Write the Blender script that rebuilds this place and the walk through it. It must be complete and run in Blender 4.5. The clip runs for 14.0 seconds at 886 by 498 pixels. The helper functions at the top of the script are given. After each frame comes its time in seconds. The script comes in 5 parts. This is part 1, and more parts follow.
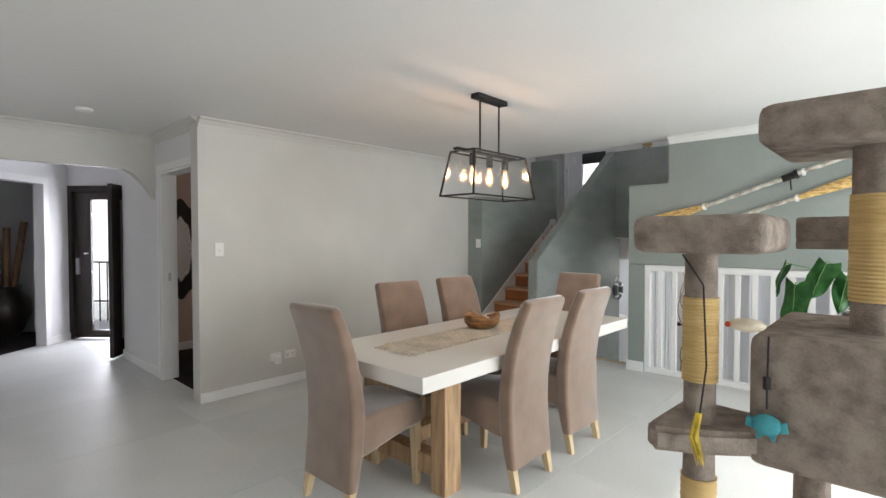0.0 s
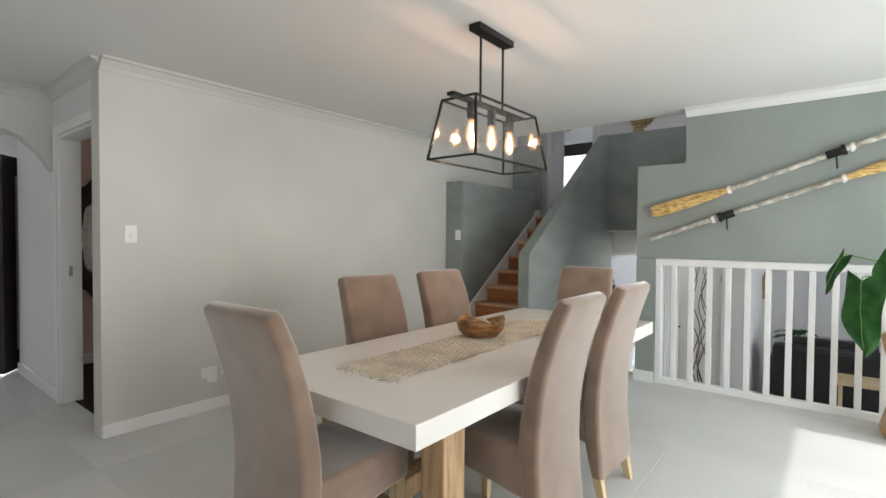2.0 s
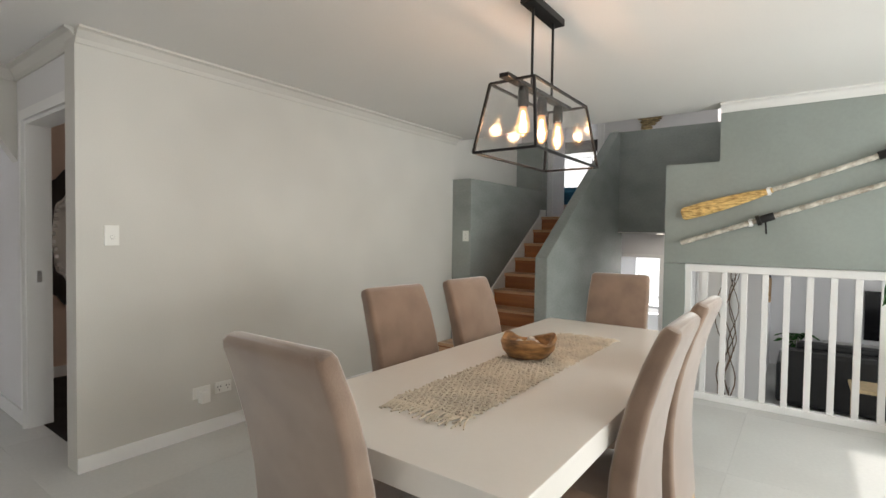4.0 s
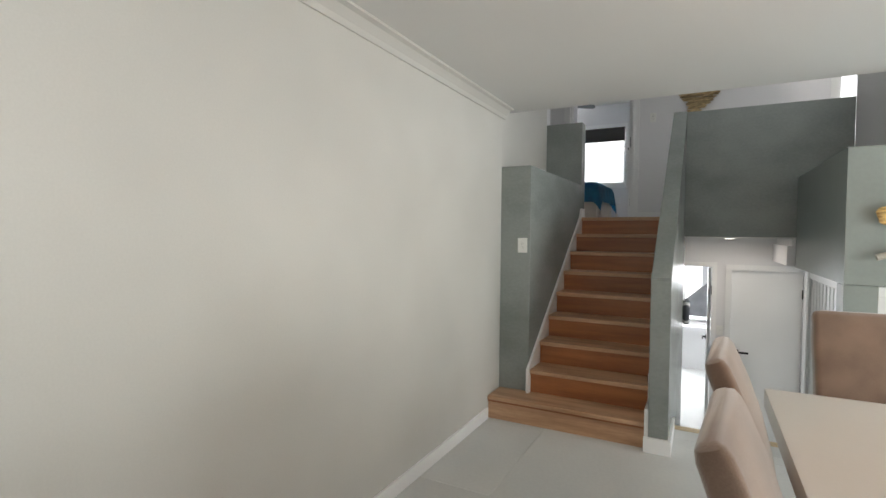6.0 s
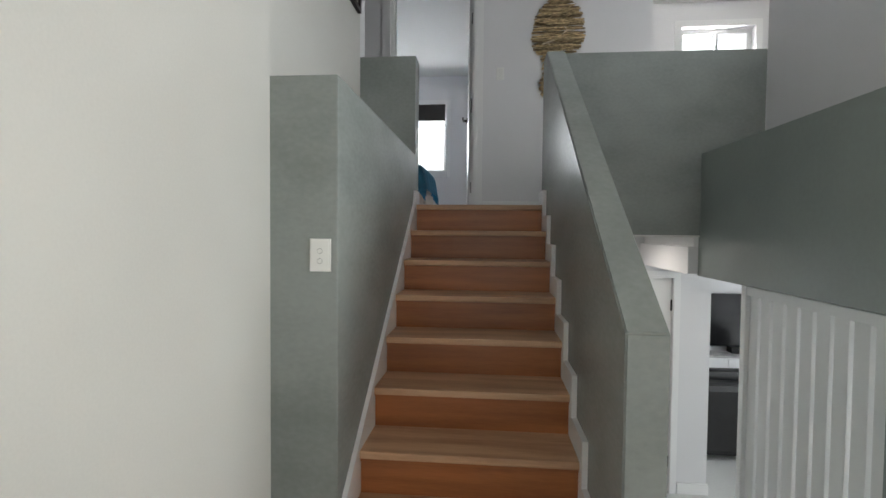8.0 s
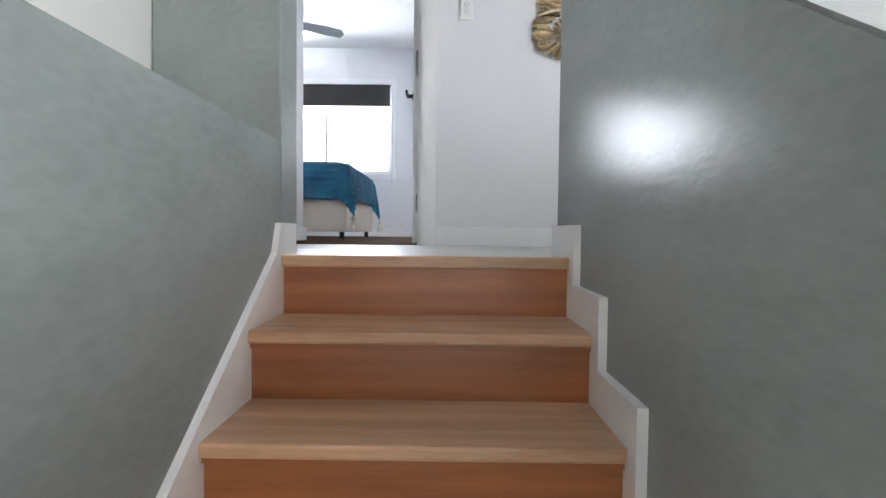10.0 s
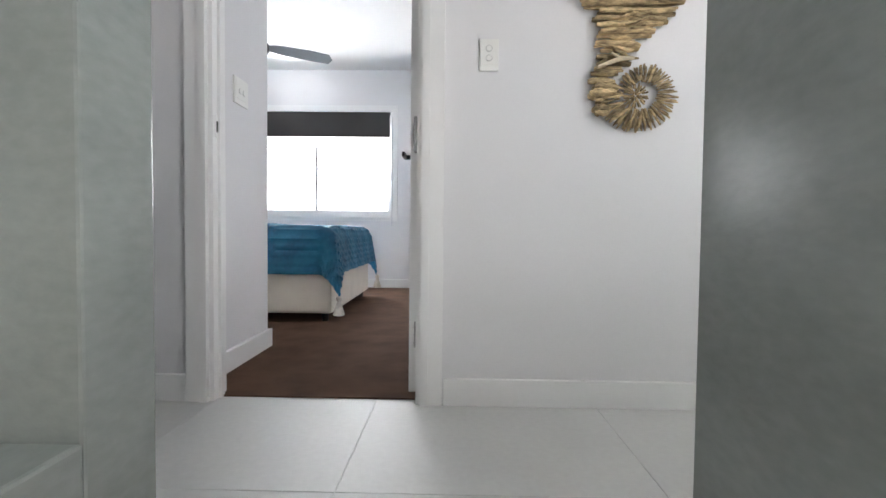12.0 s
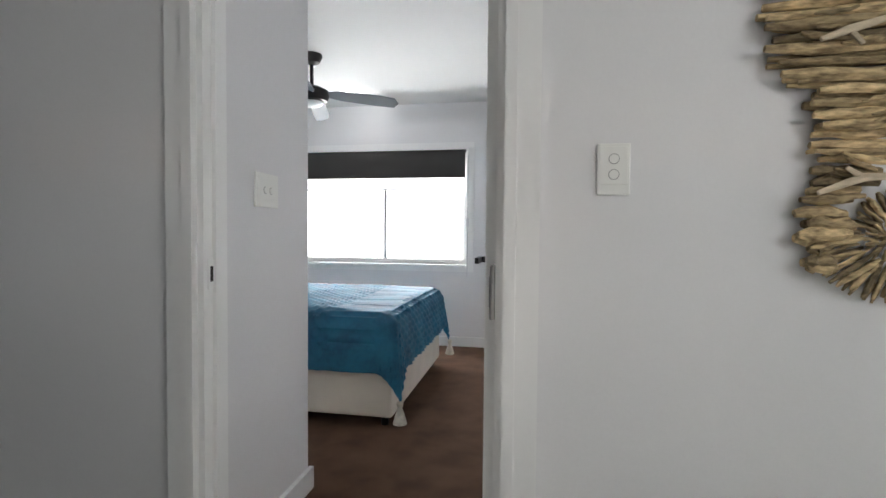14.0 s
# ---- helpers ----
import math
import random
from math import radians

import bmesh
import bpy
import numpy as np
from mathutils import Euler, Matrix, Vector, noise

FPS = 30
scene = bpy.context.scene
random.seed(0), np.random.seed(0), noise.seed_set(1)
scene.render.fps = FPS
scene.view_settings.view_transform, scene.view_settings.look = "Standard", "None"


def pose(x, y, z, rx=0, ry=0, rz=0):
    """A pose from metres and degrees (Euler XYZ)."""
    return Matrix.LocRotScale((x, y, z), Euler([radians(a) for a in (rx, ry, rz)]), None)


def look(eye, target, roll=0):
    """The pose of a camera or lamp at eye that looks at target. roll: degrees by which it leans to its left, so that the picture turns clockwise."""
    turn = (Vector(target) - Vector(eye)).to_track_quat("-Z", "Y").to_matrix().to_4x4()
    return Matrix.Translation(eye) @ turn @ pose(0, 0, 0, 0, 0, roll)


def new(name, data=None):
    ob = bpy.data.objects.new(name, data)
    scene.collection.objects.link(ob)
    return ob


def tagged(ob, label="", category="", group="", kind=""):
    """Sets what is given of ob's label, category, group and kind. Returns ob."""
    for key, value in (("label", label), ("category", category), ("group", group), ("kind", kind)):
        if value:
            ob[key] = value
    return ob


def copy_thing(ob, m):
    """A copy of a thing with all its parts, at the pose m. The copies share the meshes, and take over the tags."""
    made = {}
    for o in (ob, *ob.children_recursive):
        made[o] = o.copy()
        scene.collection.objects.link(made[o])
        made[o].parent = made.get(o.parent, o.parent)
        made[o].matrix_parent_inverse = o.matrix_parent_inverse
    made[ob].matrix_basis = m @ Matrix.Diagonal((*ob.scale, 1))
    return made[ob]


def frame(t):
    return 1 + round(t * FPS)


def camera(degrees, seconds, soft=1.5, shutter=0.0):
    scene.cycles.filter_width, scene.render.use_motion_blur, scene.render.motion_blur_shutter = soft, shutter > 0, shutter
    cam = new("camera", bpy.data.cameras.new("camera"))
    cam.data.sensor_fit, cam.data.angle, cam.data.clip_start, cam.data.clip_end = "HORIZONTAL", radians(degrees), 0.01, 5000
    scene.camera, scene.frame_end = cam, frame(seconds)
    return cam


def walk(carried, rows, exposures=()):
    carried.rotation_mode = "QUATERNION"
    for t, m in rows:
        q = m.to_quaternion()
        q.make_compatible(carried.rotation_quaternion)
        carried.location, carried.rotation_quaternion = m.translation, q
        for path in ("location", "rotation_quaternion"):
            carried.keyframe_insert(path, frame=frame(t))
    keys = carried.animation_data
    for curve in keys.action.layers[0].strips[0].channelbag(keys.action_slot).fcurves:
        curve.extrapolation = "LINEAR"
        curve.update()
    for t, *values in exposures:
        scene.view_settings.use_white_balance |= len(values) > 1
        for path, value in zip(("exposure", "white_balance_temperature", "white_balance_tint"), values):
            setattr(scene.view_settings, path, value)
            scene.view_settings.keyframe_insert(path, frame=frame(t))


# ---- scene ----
cam = camera(84.0, 14.0)
PATH = [
    (0, (0.132, -0.135, 1.42), (-1.232, 1.327, 1.37), 0.0),
    (0.5, (-0.152, 0.077, 1.422), (-1.476, 1.575, 1.368), -0.0),
    (0.7, (-0.267, 0.161, 1.41), (-1.574, 1.673, 1.352), 0.2),
    (1, (-0.384, 0.266, 1.377), (-1.677, 1.79, 1.325), 0.1),
    (1.5, (-0.504, 0.364, 1.33), (-1.772, 1.909, 1.281), 0.3),
    (2, (-0.559, 0.419, 1.303), (-1.81, 1.978, 1.255), 0.4),
    (2.2, (-0.54, 0.418, 1.308), (-1.793, 1.975, 1.247), 0.6),
    (4.3, (-1.261, 0.57, 1.351), (-2.431, 2.191, 1.295), 0.8),
    (4.5, (-1.448, 0.608, 1.361), (-2.609, 2.235, 1.305), 0.8),
    (5, (-1.935, 0.757, 1.383), (-3.074, 2.4, 1.324), 0.8),
    (5.5, (-2.35, 0.954, 1.376), (-3.422, 2.642, 1.327), 0.6),
    (6, (-2.753, 1.29, 1.423), (-3.69, 3.056, 1.357), 0.5),
    (6.5, (-3.043, 1.689, 1.411), (-3.785, 3.545, 1.346), 0.5),
    (7, (-3.223, 2.188, 1.412), (-3.72, 4.123, 1.342), 0.8),
    (7.5, (-3.376, 2.735, 1.412), (-3.722, 4.703, 1.341), 0.8),
    (7.7, (-3.423, 2.977, 1.413), (-3.696, 4.957, 1.345), 0.8),
    (9.8, (-3.445, 5.124, 1.615), (-3.462, 7.123, 1.535), -0.0),
    (10, (-3.44, 5.262, 1.678), (-3.455, 7.261, 1.608), 0.6),
    (10.5, (-3.43, 5.522, 1.832), (-3.449, 7.521, 1.762), 0.7),
    (11, (-3.447, 5.772, 1.969), (-3.471, 7.771, 1.896), 0.6),
    (11.5, (-3.462, 5.972, 2.093), (-3.485, 7.971, 2.027), 0.9),
    (12, (-3.467, 6.157, 2.24), (-3.51, 8.155, 2.17), 0.6),
    (12.5, (-3.478, 6.319, 2.378), (-3.56, 8.316, 2.311), 0.8),
    (13, (-3.445, 6.514, 2.485), (-3.56, 8.509, 2.411), 0.3),
    (13.5, (-3.468, 6.672, 2.6), (-3.668, 8.661, 2.53), 0.3),
    (14, (-3.518, 6.818, 2.732), (-3.879, 8.784, 2.668), 0.5),
]
# seconds, stops, kelvin, tint
EXPOSURE = [
    (0, -0.80, 6450, 11), (1, -0.63, 6400, 10), (2, -0.74, 6450, 10), (4.5, -0.70, 6800, 11), (5, -0.62, 6750, 10), (5.5, -0.55, 6650, 10),
    (6.5, -0.46, 6450, 9), (7.7, -0.36, 6400, 9), (9.8, 0.93, 6100, 12), (11, 1.10, 6150, 12), (12.5, 0.72, 6550, 12), (14, 0.36, 6600, 10),
]
walk(cam, [(t, look(eye, target, roll)) for t, eye, target, roll in PATH], EXPOSURE)

# ---- light ----
world = bpy.data.worlds.new("sky")
world.use_nodes = True
scene.world = world
wn = world.node_tree
sky = wn.nodes.new("ShaderNodeTexSky")
sky.sky_type, sky.sun_disc = "NISHITA", False
sky.sun_elevation, sky.sun_rotation = radians(34), radians(86)
wn.links.new(sky.outputs[0], wn.nodes["Background"].inputs[0])
wn.nodes["Background"].inputs[1].default_value = 0.12


def sun_lamp(strength, elevation, heading):
    d = bpy.data.lights.new("sun", "SUN")
    d.energy, d.angle, d.color = strength, radians(0.6), (1, 0.975, 0.94)
    ob = new("sun", d)
    ob.matrix_world = look((0, 0, 0), (-math.cos(radians(heading)), -math.sin(radians(heading)), -math.tan(radians(elevation))))
    return ob


def window_lamp(name, eye, target, w, h, power, colour):
    d = bpy.data.lights.new(name, "AREA")
    d.shape, d.size, d.size_y, d.energy, d.color = "RECTANGLE", w, h, power, colour
    ob = new(name, d)
    ob.matrix_world = look(eye, target)
    return ob


def bulb_lamp(name, at, power, radius, colour):
    d = bpy.data.lights.new(name, "POINT")
    d.energy, d.shadow_soft_size, d.color = power, radius, colour
    ob = new(name, d)
    ob.location = at
    return ob


DAY = (0.93, 0.97, 1.0)
COOL = (0.94, 0.965, 0.99)
sun_lamp(5.0, 34, 4)
window_lamp("daylight_patio", (2.33, 2.6, 1.15), (0, 2.6, 0.15), 4.6, 1.9, 320, (0.93, 0.985, 0.985))
# Added frontal fill from behind the camera; no source is known there.
window_lamp("rear_fill", (-1.6, -3.33, 1.25), (-1.6, 0, 1.1), 4.6, 1.7, 46, (1.0, 0.92, 0.84))
window_lamp("daylight_entry", (-8.12, 1.96, 1.1), (-7.3, 1.05, 1.0), 0.9, 1.9, 140, (0.9, 0.91, 1.0))
window_lamp("daylight_bedroom", (-5.05, 11.86, 2.95), (-5.05, 9, 1.9), 1.8, 1.15, 95, COOL)
window_lamp("daylight_landing", (-0.9, 9.41, 3.2), (-1.5, 7, 2.6), 0.75, 1.1, 88, (1.0, 0.975, 0.94))
window_lamp("daylight_living", (4.13, 7.6, 0.2), (0, 7.6, 0.0), 3.0, 1.9, 170, DAY)
window_lamp("daylight_laundry", (-3.0, 11.13, 0.4), (-3.0, 9, 0.0), 1.6, 1.2, 110, DAY)
window_lamp("daylight_study", (-5.4, 4.63, 1.4), (-5.4, 2.5, 1.2), 1.2, 1.2, 10, (1.0, 0.88, 0.78))
# Added fill for the stair, through an invented opening out of view.
window_lamp("stairwell_fill", (-1.43, 6.0, 3.5), (-4.4, 7.7, 2.4), 1.2, 0.66, 16, DAY)


# ---- materials ----
def mat(name, colour, rough=0.6, vary=0.06, scale=3.0, fine=60.0, bump=0.05, metal=0.0, dark=None, stretch=(1, 1, 1), spec=0.5, per_object=0.0):
    m = bpy.data.materials.new(name)
    m.use_nodes = True
    t = m.node_tree
    b = t.nodes["Principled BSDF"]
    b.inputs["Roughness"].default_value = rough
    b.inputs["Metallic"].default_value = metal
    b.inputs["Specular IOR Level"].default_value = spec
    co = t.nodes.new("ShaderNodeTexCoord")
    mp = t.nodes.new("ShaderNodeMapping")
    mp.inputs["Scale"].default_value = stretch
    t.links.new(co.outputs["Object"], mp.inputs[0])
    big = t.nodes.new("ShaderNodeTexNoise")
    big.inputs["Scale"].default_value, big.inputs["Detail"].default_value, big.inputs["Roughness"].default_value = scale, 2, 0.5
    small = t.nodes.new("ShaderNodeTexNoise")
    small.inputs["Scale"].default_value, small.inputs["Detail"].default_value = fine, 4
    for n in (big, small):
        t.links.new(mp.outputs[0], n.inputs["Vector"])
    add = t.nodes.new("ShaderNodeMath")
    add.operation = "MULTIPLY_ADD"
    add.inputs[1].default_value = 0.35
    t.links.new(small.outputs[0], add.inputs[0])
    t.links.new(big.outputs[0], add.inputs[2])
    ramp = t.nodes.new("ShaderNodeValToRGB")
    ramp.color_ramp.interpolation = "EASE"
    lo = dark or tuple(c * (1 - 2 * vary) for c in colour)
    hi = tuple(min(1, c * (1 + 0.7 * vary)) for c in colour)
    ramp.color_ramp.elements[0].position, ramp.color_ramp.elements[1].position = 0.30, 1.0
    ramp.color_ramp.elements[0].color, ramp.color_ramp.elements[1].color = (*lo, 1), (*hi, 1)
    t.links.new(add.outputs[0], ramp.inputs[0])
    last = ramp.outputs[0]
    if per_object:
        info = t.nodes.new("ShaderNodeObjectInfo")
        hsv = t.nodes.new("ShaderNodeHueSaturation")
        rng = t.nodes.new("ShaderNodeMapRange")
        rng.inputs["To Min"].default_value, rng.inputs["To Max"].default_value = 1 - per_object, 1 + per_object
        t.links.new(info.outputs["Random"], rng.inputs[0])
        t.links.new(rng.outputs[0], hsv.inputs["Value"])
        t.links.new(last, hsv.inputs["Color"])
        last = hsv.outputs[0]
    t.links.new(last, b.inputs["Base Color"])
    rr = t.nodes.new("ShaderNodeMapRange")
    rr.inputs["To Min"].default_value, rr.inputs["To Max"].default_value = max(0.01, rough - 0.03), min(1, rough + 0.03)
    t.links.new(big.outputs[0], rr.inputs[0])
    t.links.new(rr.outputs[0], b.inputs["Roughness"])
    if bump:
        bp = t.nodes.new("ShaderNodeBump")
        bp.inputs["Strength"].default_value, bp.inputs["Distance"].default_value = bump, 0.01
        t.links.new(add.outputs[0], bp.inputs["Height"])
        t.links.new(bp.outputs[0], b.inputs["Normal"])
    return m


def glow(name, colour, strength):
    m = bpy.data.materials.new(name)
    m.use_nodes = True
    t = m.node_tree
    t.nodes.remove(t.nodes["Principled BSDF"])
    e = t.nodes.new("ShaderNodeEmission")
    e.inputs[0].default_value, e.inputs[1].default_value = (*colour, 1), strength
    t.links.new(e.outputs[0], t.nodes["Material Output"].inputs[0])
    return m


def glass_mat(name, rough=0.0, tint=(1, 1, 1)):
    m = bpy.data.materials.new(name)
    m.use_nodes = True
    t = m.node_tree
    t.nodes.remove(t.nodes["Principled BSDF"])
    clear = t.nodes.new("ShaderNodeBsdfTransparent")
    clear.inputs[0].default_value = (*tint, 1)
    gloss = t.nodes.new("ShaderNodeBsdfGlossy")
    gloss.inputs["Roughness"].default_value = rough
    mix = t.nodes.new("ShaderNodeMixShader")
    mix.inputs[0].default_value = 0.07
    t.links.new(clear.outputs[0], mix.inputs[1])
    t.links.new(gloss.outputs[0], mix.inputs[2])
    t.links.new(mix.outputs[0], t.nodes["Material Output"].inputs[0])
    return m


WHITE = mat("white_wall_paint", (0.62, 0.607, 0.57), 0.55, 0.05, 1.3, 140, 0.03)
LILAC = mat("cool_white_wall_paint", (0.74, 0.735, 0.745), 0.55, 0.03, 0.9, 140, 0.02)
CEIL = mat("ceiling_paint", (0.74, 0.735, 0.72), 0.8, 0.02, 0.8, 120, 0.02)
TRIM = mat("gloss_white_trim", (0.82, 0.82, 0.815), 0.34, 0.02, 2, 80, 0.01)
SAGE = mat("sage_plaster", (0.285, 0.307, 0.295), 0.25, 0.10, 1.9, 40, 0.2, dark=(0.205, 0.224, 0.214), stretch=(1, 0.6, 1.5), spec=0.09)
SAGEWALL = mat("sage_wall_paint", (0.275, 0.308, 0.288), 0.42, 0.07, 1.6, 40, 0.04)
BEIGE = mat("beige_wall_paint", (0.68, 0.52, 0.43), 0.6, 0.04, 1, 100, 0.02)
TILE = mat("pale_grey_porcelain", (0.65, 0.655, 0.64), 0.46, 0.07, 1.1, 45, 0.015, per_object=0.02, spec=0.28)
GROUT = mat("grey_grout", (0.66, 0.665, 0.65), 0.85, 0.06, 6, 90, 0.1)
# Stair timber, paler: the light falling on the treads is in the colour.
LITWOOD = mat("stair_timber_lit", (0.60, 0.385, 0.235), 0.35, 0.16, 3, 40, 0.02, dark=(0.33, 0.175, 0.09), stretch=(0.35, 5, 5), per_object=0.06)
# Same timber, darker and redder: the shade on the risers is in the colour.
SHADEWOOD = mat("blackbutt_stair_timber_shaded", (0.37, 0.138, 0.048), 0.35, 0.16, 3, 40, 0.02, dark=(0.21, 0.075, 0.028), stretch=(0.35, 5, 5), per_object=0.14)
CARPET = mat("brown_carpet", (0.115, 0.068, 0.046), 0.97, 0.2, 5, 260, 0.6, spec=0.1)
DARKFLOOR = mat("dark_carpet", (0.035, 0.03, 0.03), 0.95, 0.2, 4, 200, 0.4, spec=0.1)
FABRIC = mat("taupe_suede", (0.235, 0.158, 0.113), 0.85, 0.10, 7, 260, 0.2, spec=0.2, dark=(0.165, 0.104, 0.072))
FABRIC.node_tree.nodes["Principled BSDF"].inputs["Sheen Weight"].default_value = 0.9
OAK = mat("pale_oak_leg", (0.62, 0.47, 0.28), 0.5, 0.12, 4, 60, 0.05, stretch=(6, 6, 0.6))
RAW = mat("rough_sawn_timber", (0.47, 0.31, 0.17), 0.7, 0.25, 5, 50, 0.3, dark=(0.25, 0.15, 0.08), stretch=(7, 7, 0.7))
TABLE = mat("white_tabletop_lacquer", (0.72, 0.69, 0.645), 0.34, 0.02, 2, 70, 0.01)
BLACK = mat("black_metal", (0.015, 0.014, 0.014), 0.4, 0.2, 8, 90, 0.04, metal=0.4)
BLACKWOOD = mat("black_stained_timber", (0.022, 0.014, 0.012), 0.4, 0.3, 5, 60, 0.05, stretch=(4, 4, 0.5))
STEEL = mat("brushed_steel", (0.6, 0.6, 0.62), 0.3, 0.05, 3, 120, 0.03, metal=1.0)
GLASS = glass_mat("clear_glass", 0.01)
PLASTIC = mat("white_switch_plastic", (0.8, 0.8, 0.77), 0.35, 0.01, 4, 60, 0.0)
OUT = glow("overexposed_daylight", (0.96, 0.98, 1.0), 2.6)
FILAMENT = glow("warm_filament", (1.0, 0.66, 0.34), 28.0)


# ---- building helpers ----
def box(bm, x0, x1, y0, y1, z0, z1, m=None):
    vs = [bm.verts.new(m @ Vector(p) if m else p) for p in ((x0, y0, z0), (x1, y0, z0), (x1, y1, z0), (x0, y1, z0), (x0, y0, z1), (x1, y0, z1), (x1, y1, z1), (x0, y1, z1))]
    for f in ((3, 2, 1, 0), (4, 5, 6, 7), (0, 1, 5, 4), (1, 2, 6, 5), (2, 3, 7, 6), (3, 0, 4, 7)):
        bm.faces.new([vs[i] for i in f])
    return vs


def boxes(*dims, soft=0.0):
    bm = bmesh.new()
    for d in dims:
        box(bm, *d)
    if soft:
        bmesh.ops.bevel(bm, geom=bm.edges[:], offset=soft, segments=2, affect="EDGES", profile=0.6)
    return bm


def prism(bm, outline, axis, a, b, m=None):
    """Extrudes an outline of (u, v) along x, y or z."""
    def at(u, v, w):
        p = {"x": (w, u, v), "y": (u, w, v), "z": (u, v, w)}[axis]
        return m @ Vector(p) if m else Vector(p)
    lo = [bm.verts.new(at(u, v, a)) for u, v in outline]
    hi = [bm.verts.new(at(u, v, b)) for u, v in outline]
    n = len(outline)
    faces = [bm.faces.new(lo), bm.faces.new(hi)]
    for i in range(n):
        faces.append(bm.faces.new((lo[i], lo[(i + 1) % n], hi[(i + 1) % n], hi[i])))
    bmesh.ops.recalc_face_normals(bm, faces=faces)
    return faces


def tube(bm, points, radii, n=10, cap=True):
    """A round tube through points, with a radius at each."""
    pts = [Vector(p) for p in points]
    if not hasattr(radii, "__len__"):
        radii = [radii] * len(pts)
    rings, side = [], None
    for i, p in enumerate(pts):
        d = (pts[min(i + 1, len(pts) - 1)] - pts[max(i - 1, 0)]).normalized()
        if side is None:
            side = d.orthogonal().normalized()
        side = (side - d * side.dot(d)).normalized()
        up = d.cross(side)
        rings.append([bm.verts.new(p + radii[i] * (math.cos(2 * math.pi * k / n) * side + math.sin(2 * math.pi * k / n) * up)) for k in range(n)])
    for a, b in zip(rings, rings[1:]):
        for k in range(n):
            bm.faces.new((a[k], a[(k + 1) % n], b[(k + 1) % n], b[k]))
    if cap:
        bm.faces.new(rings[0][::-1])
        bm.faces.new(rings[-1])


def lathe(bm, profile, centre=(0, 0, 0), n=24, squash=(1, 1)):
    """Turns (radius, height) about the upright axis through centre."""
    c = Vector(centre)
    rings = [[bm.verts.new(c + Vector((r * squash[0] * math.cos(2 * math.pi * k / n), r * squash[1] * math.sin(2 * math.pi * k / n), h))) for k in range(n)] for r, h in profile]
    for a, b in zip(rings, rings[1:]):
        for k in range(n):
            bm.faces.new((a[k], a[(k + 1) % n], b[(k + 1) % n], b[k]))
    bm.faces.new(rings[0][::-1])
    bm.faces.new(rings[-1])


def mesh_of(name, bm, material, smooth=False):
    me = bpy.data.meshes.new(name)
    bm.to_mesh(me)
    bm.free()
    me.materials.append(material)
    if smooth:
        me.shade_smooth()
        me.set_sharp_from_angle(angle=radians(40))
    return me


def part(name, bm, material, parent, label="", smooth=False, m=None):
    ob = new(name, mesh_of(name, bm, material, smooth))
    ob.parent = parent
    if m is not None:
        ob.matrix_basis = m
    return tagged(ob, label) if label else ob


def thing(name, label, category, group="", kind="", at=None):
    ob = new(name)
    ob.empty_display_size = 0.1
    if at is not None:
        ob.matrix_basis = at
    return tagged(ob, label, category, group, kind)


def solo(name, bm, material, label, category, group="", kind="", smooth=False, at=None):
    ob = new(name, mesh_of(name, bm, material, smooth))
    if at is not None:
        ob.matrix_basis = at
    return tagged(ob, label, category, group, kind)


def setting(name, bm, material, label, category="wall", smooth=False):
    return solo(name, bm, material, label, category, kind="structure", smooth=smooth)


# ---- structure: levels ----
RISE, LAND, LOW, CEILING, UPPER = 0.178, 1.602, -0.95, 2.42, 4.02
NOSE = [4.76] + [4.99 + 0.249 * k for k in range(8)]

floor = setting("floor", boxes((-8.7, 2.35, -3.35, 5.2, -0.2, -0.002), (-2.93, -2.0, 5.2, 5.235, -0.2, -0.002)), GROUT, "pale grey tiled dining floor", "floor")
floor_lower = setting("floor_lower", boxes((-5.2, 4.2, 4.9, 11.6, LOW - 0.2, LOW)), TILE, "pale grey tiled floor of the lower living level", "floor")
floor_hall = setting("floor_hall", boxes((-6.2, 1.2, 6.92, 8.0, 1.41, LAND - 0.002), (-3.955, -3.065, 6.76, 6.92, 1.407, LAND - 0.002)), GROUT, "pale grey tiled floor of the upstairs hall", "floor")
setting("ground", boxes((-400, 400, -400, 400, -1.6, -1.4)), GROUT, "paved ground outside the house", "ground")
floor_bedroom = setting("floor_bedroom", boxes((-7.7, -3.2, 8.0, 11.8, 1.407, LAND + 0.006)), CARPET, "brown carpet of the bedroom", "floor")
setting("floor_study", boxes((-6.6, -4.3, 1.6, 4.75, -0.003, 0.004)), DARKFLOOR, "dark floor of the side room", "floor")

setting("ceiling", boxes((-8.9, 2.35, -3.35, 5.06, CEILING, 2.62), (-4.5, -1.6, 5.06, 5.2, CEILING, 2.62)), CEIL, "flat white dining ceiling", "ceiling")
setting("ceiling_upper", boxes((-7.8, 1.4, 4.9, 11.9, UPPER, 4.2)), CEIL, "flat white upstairs ceiling", "ceiling")
setting("ceiling_lower", boxes((-1.85, 4.2, 5.2, 6.84, 1.36, 1.46), (-5.2, 4.2, 6.84, 11.6, 1.395, 1.4065)), CEIL, "low white ceiling of the lower level", "ceiling")

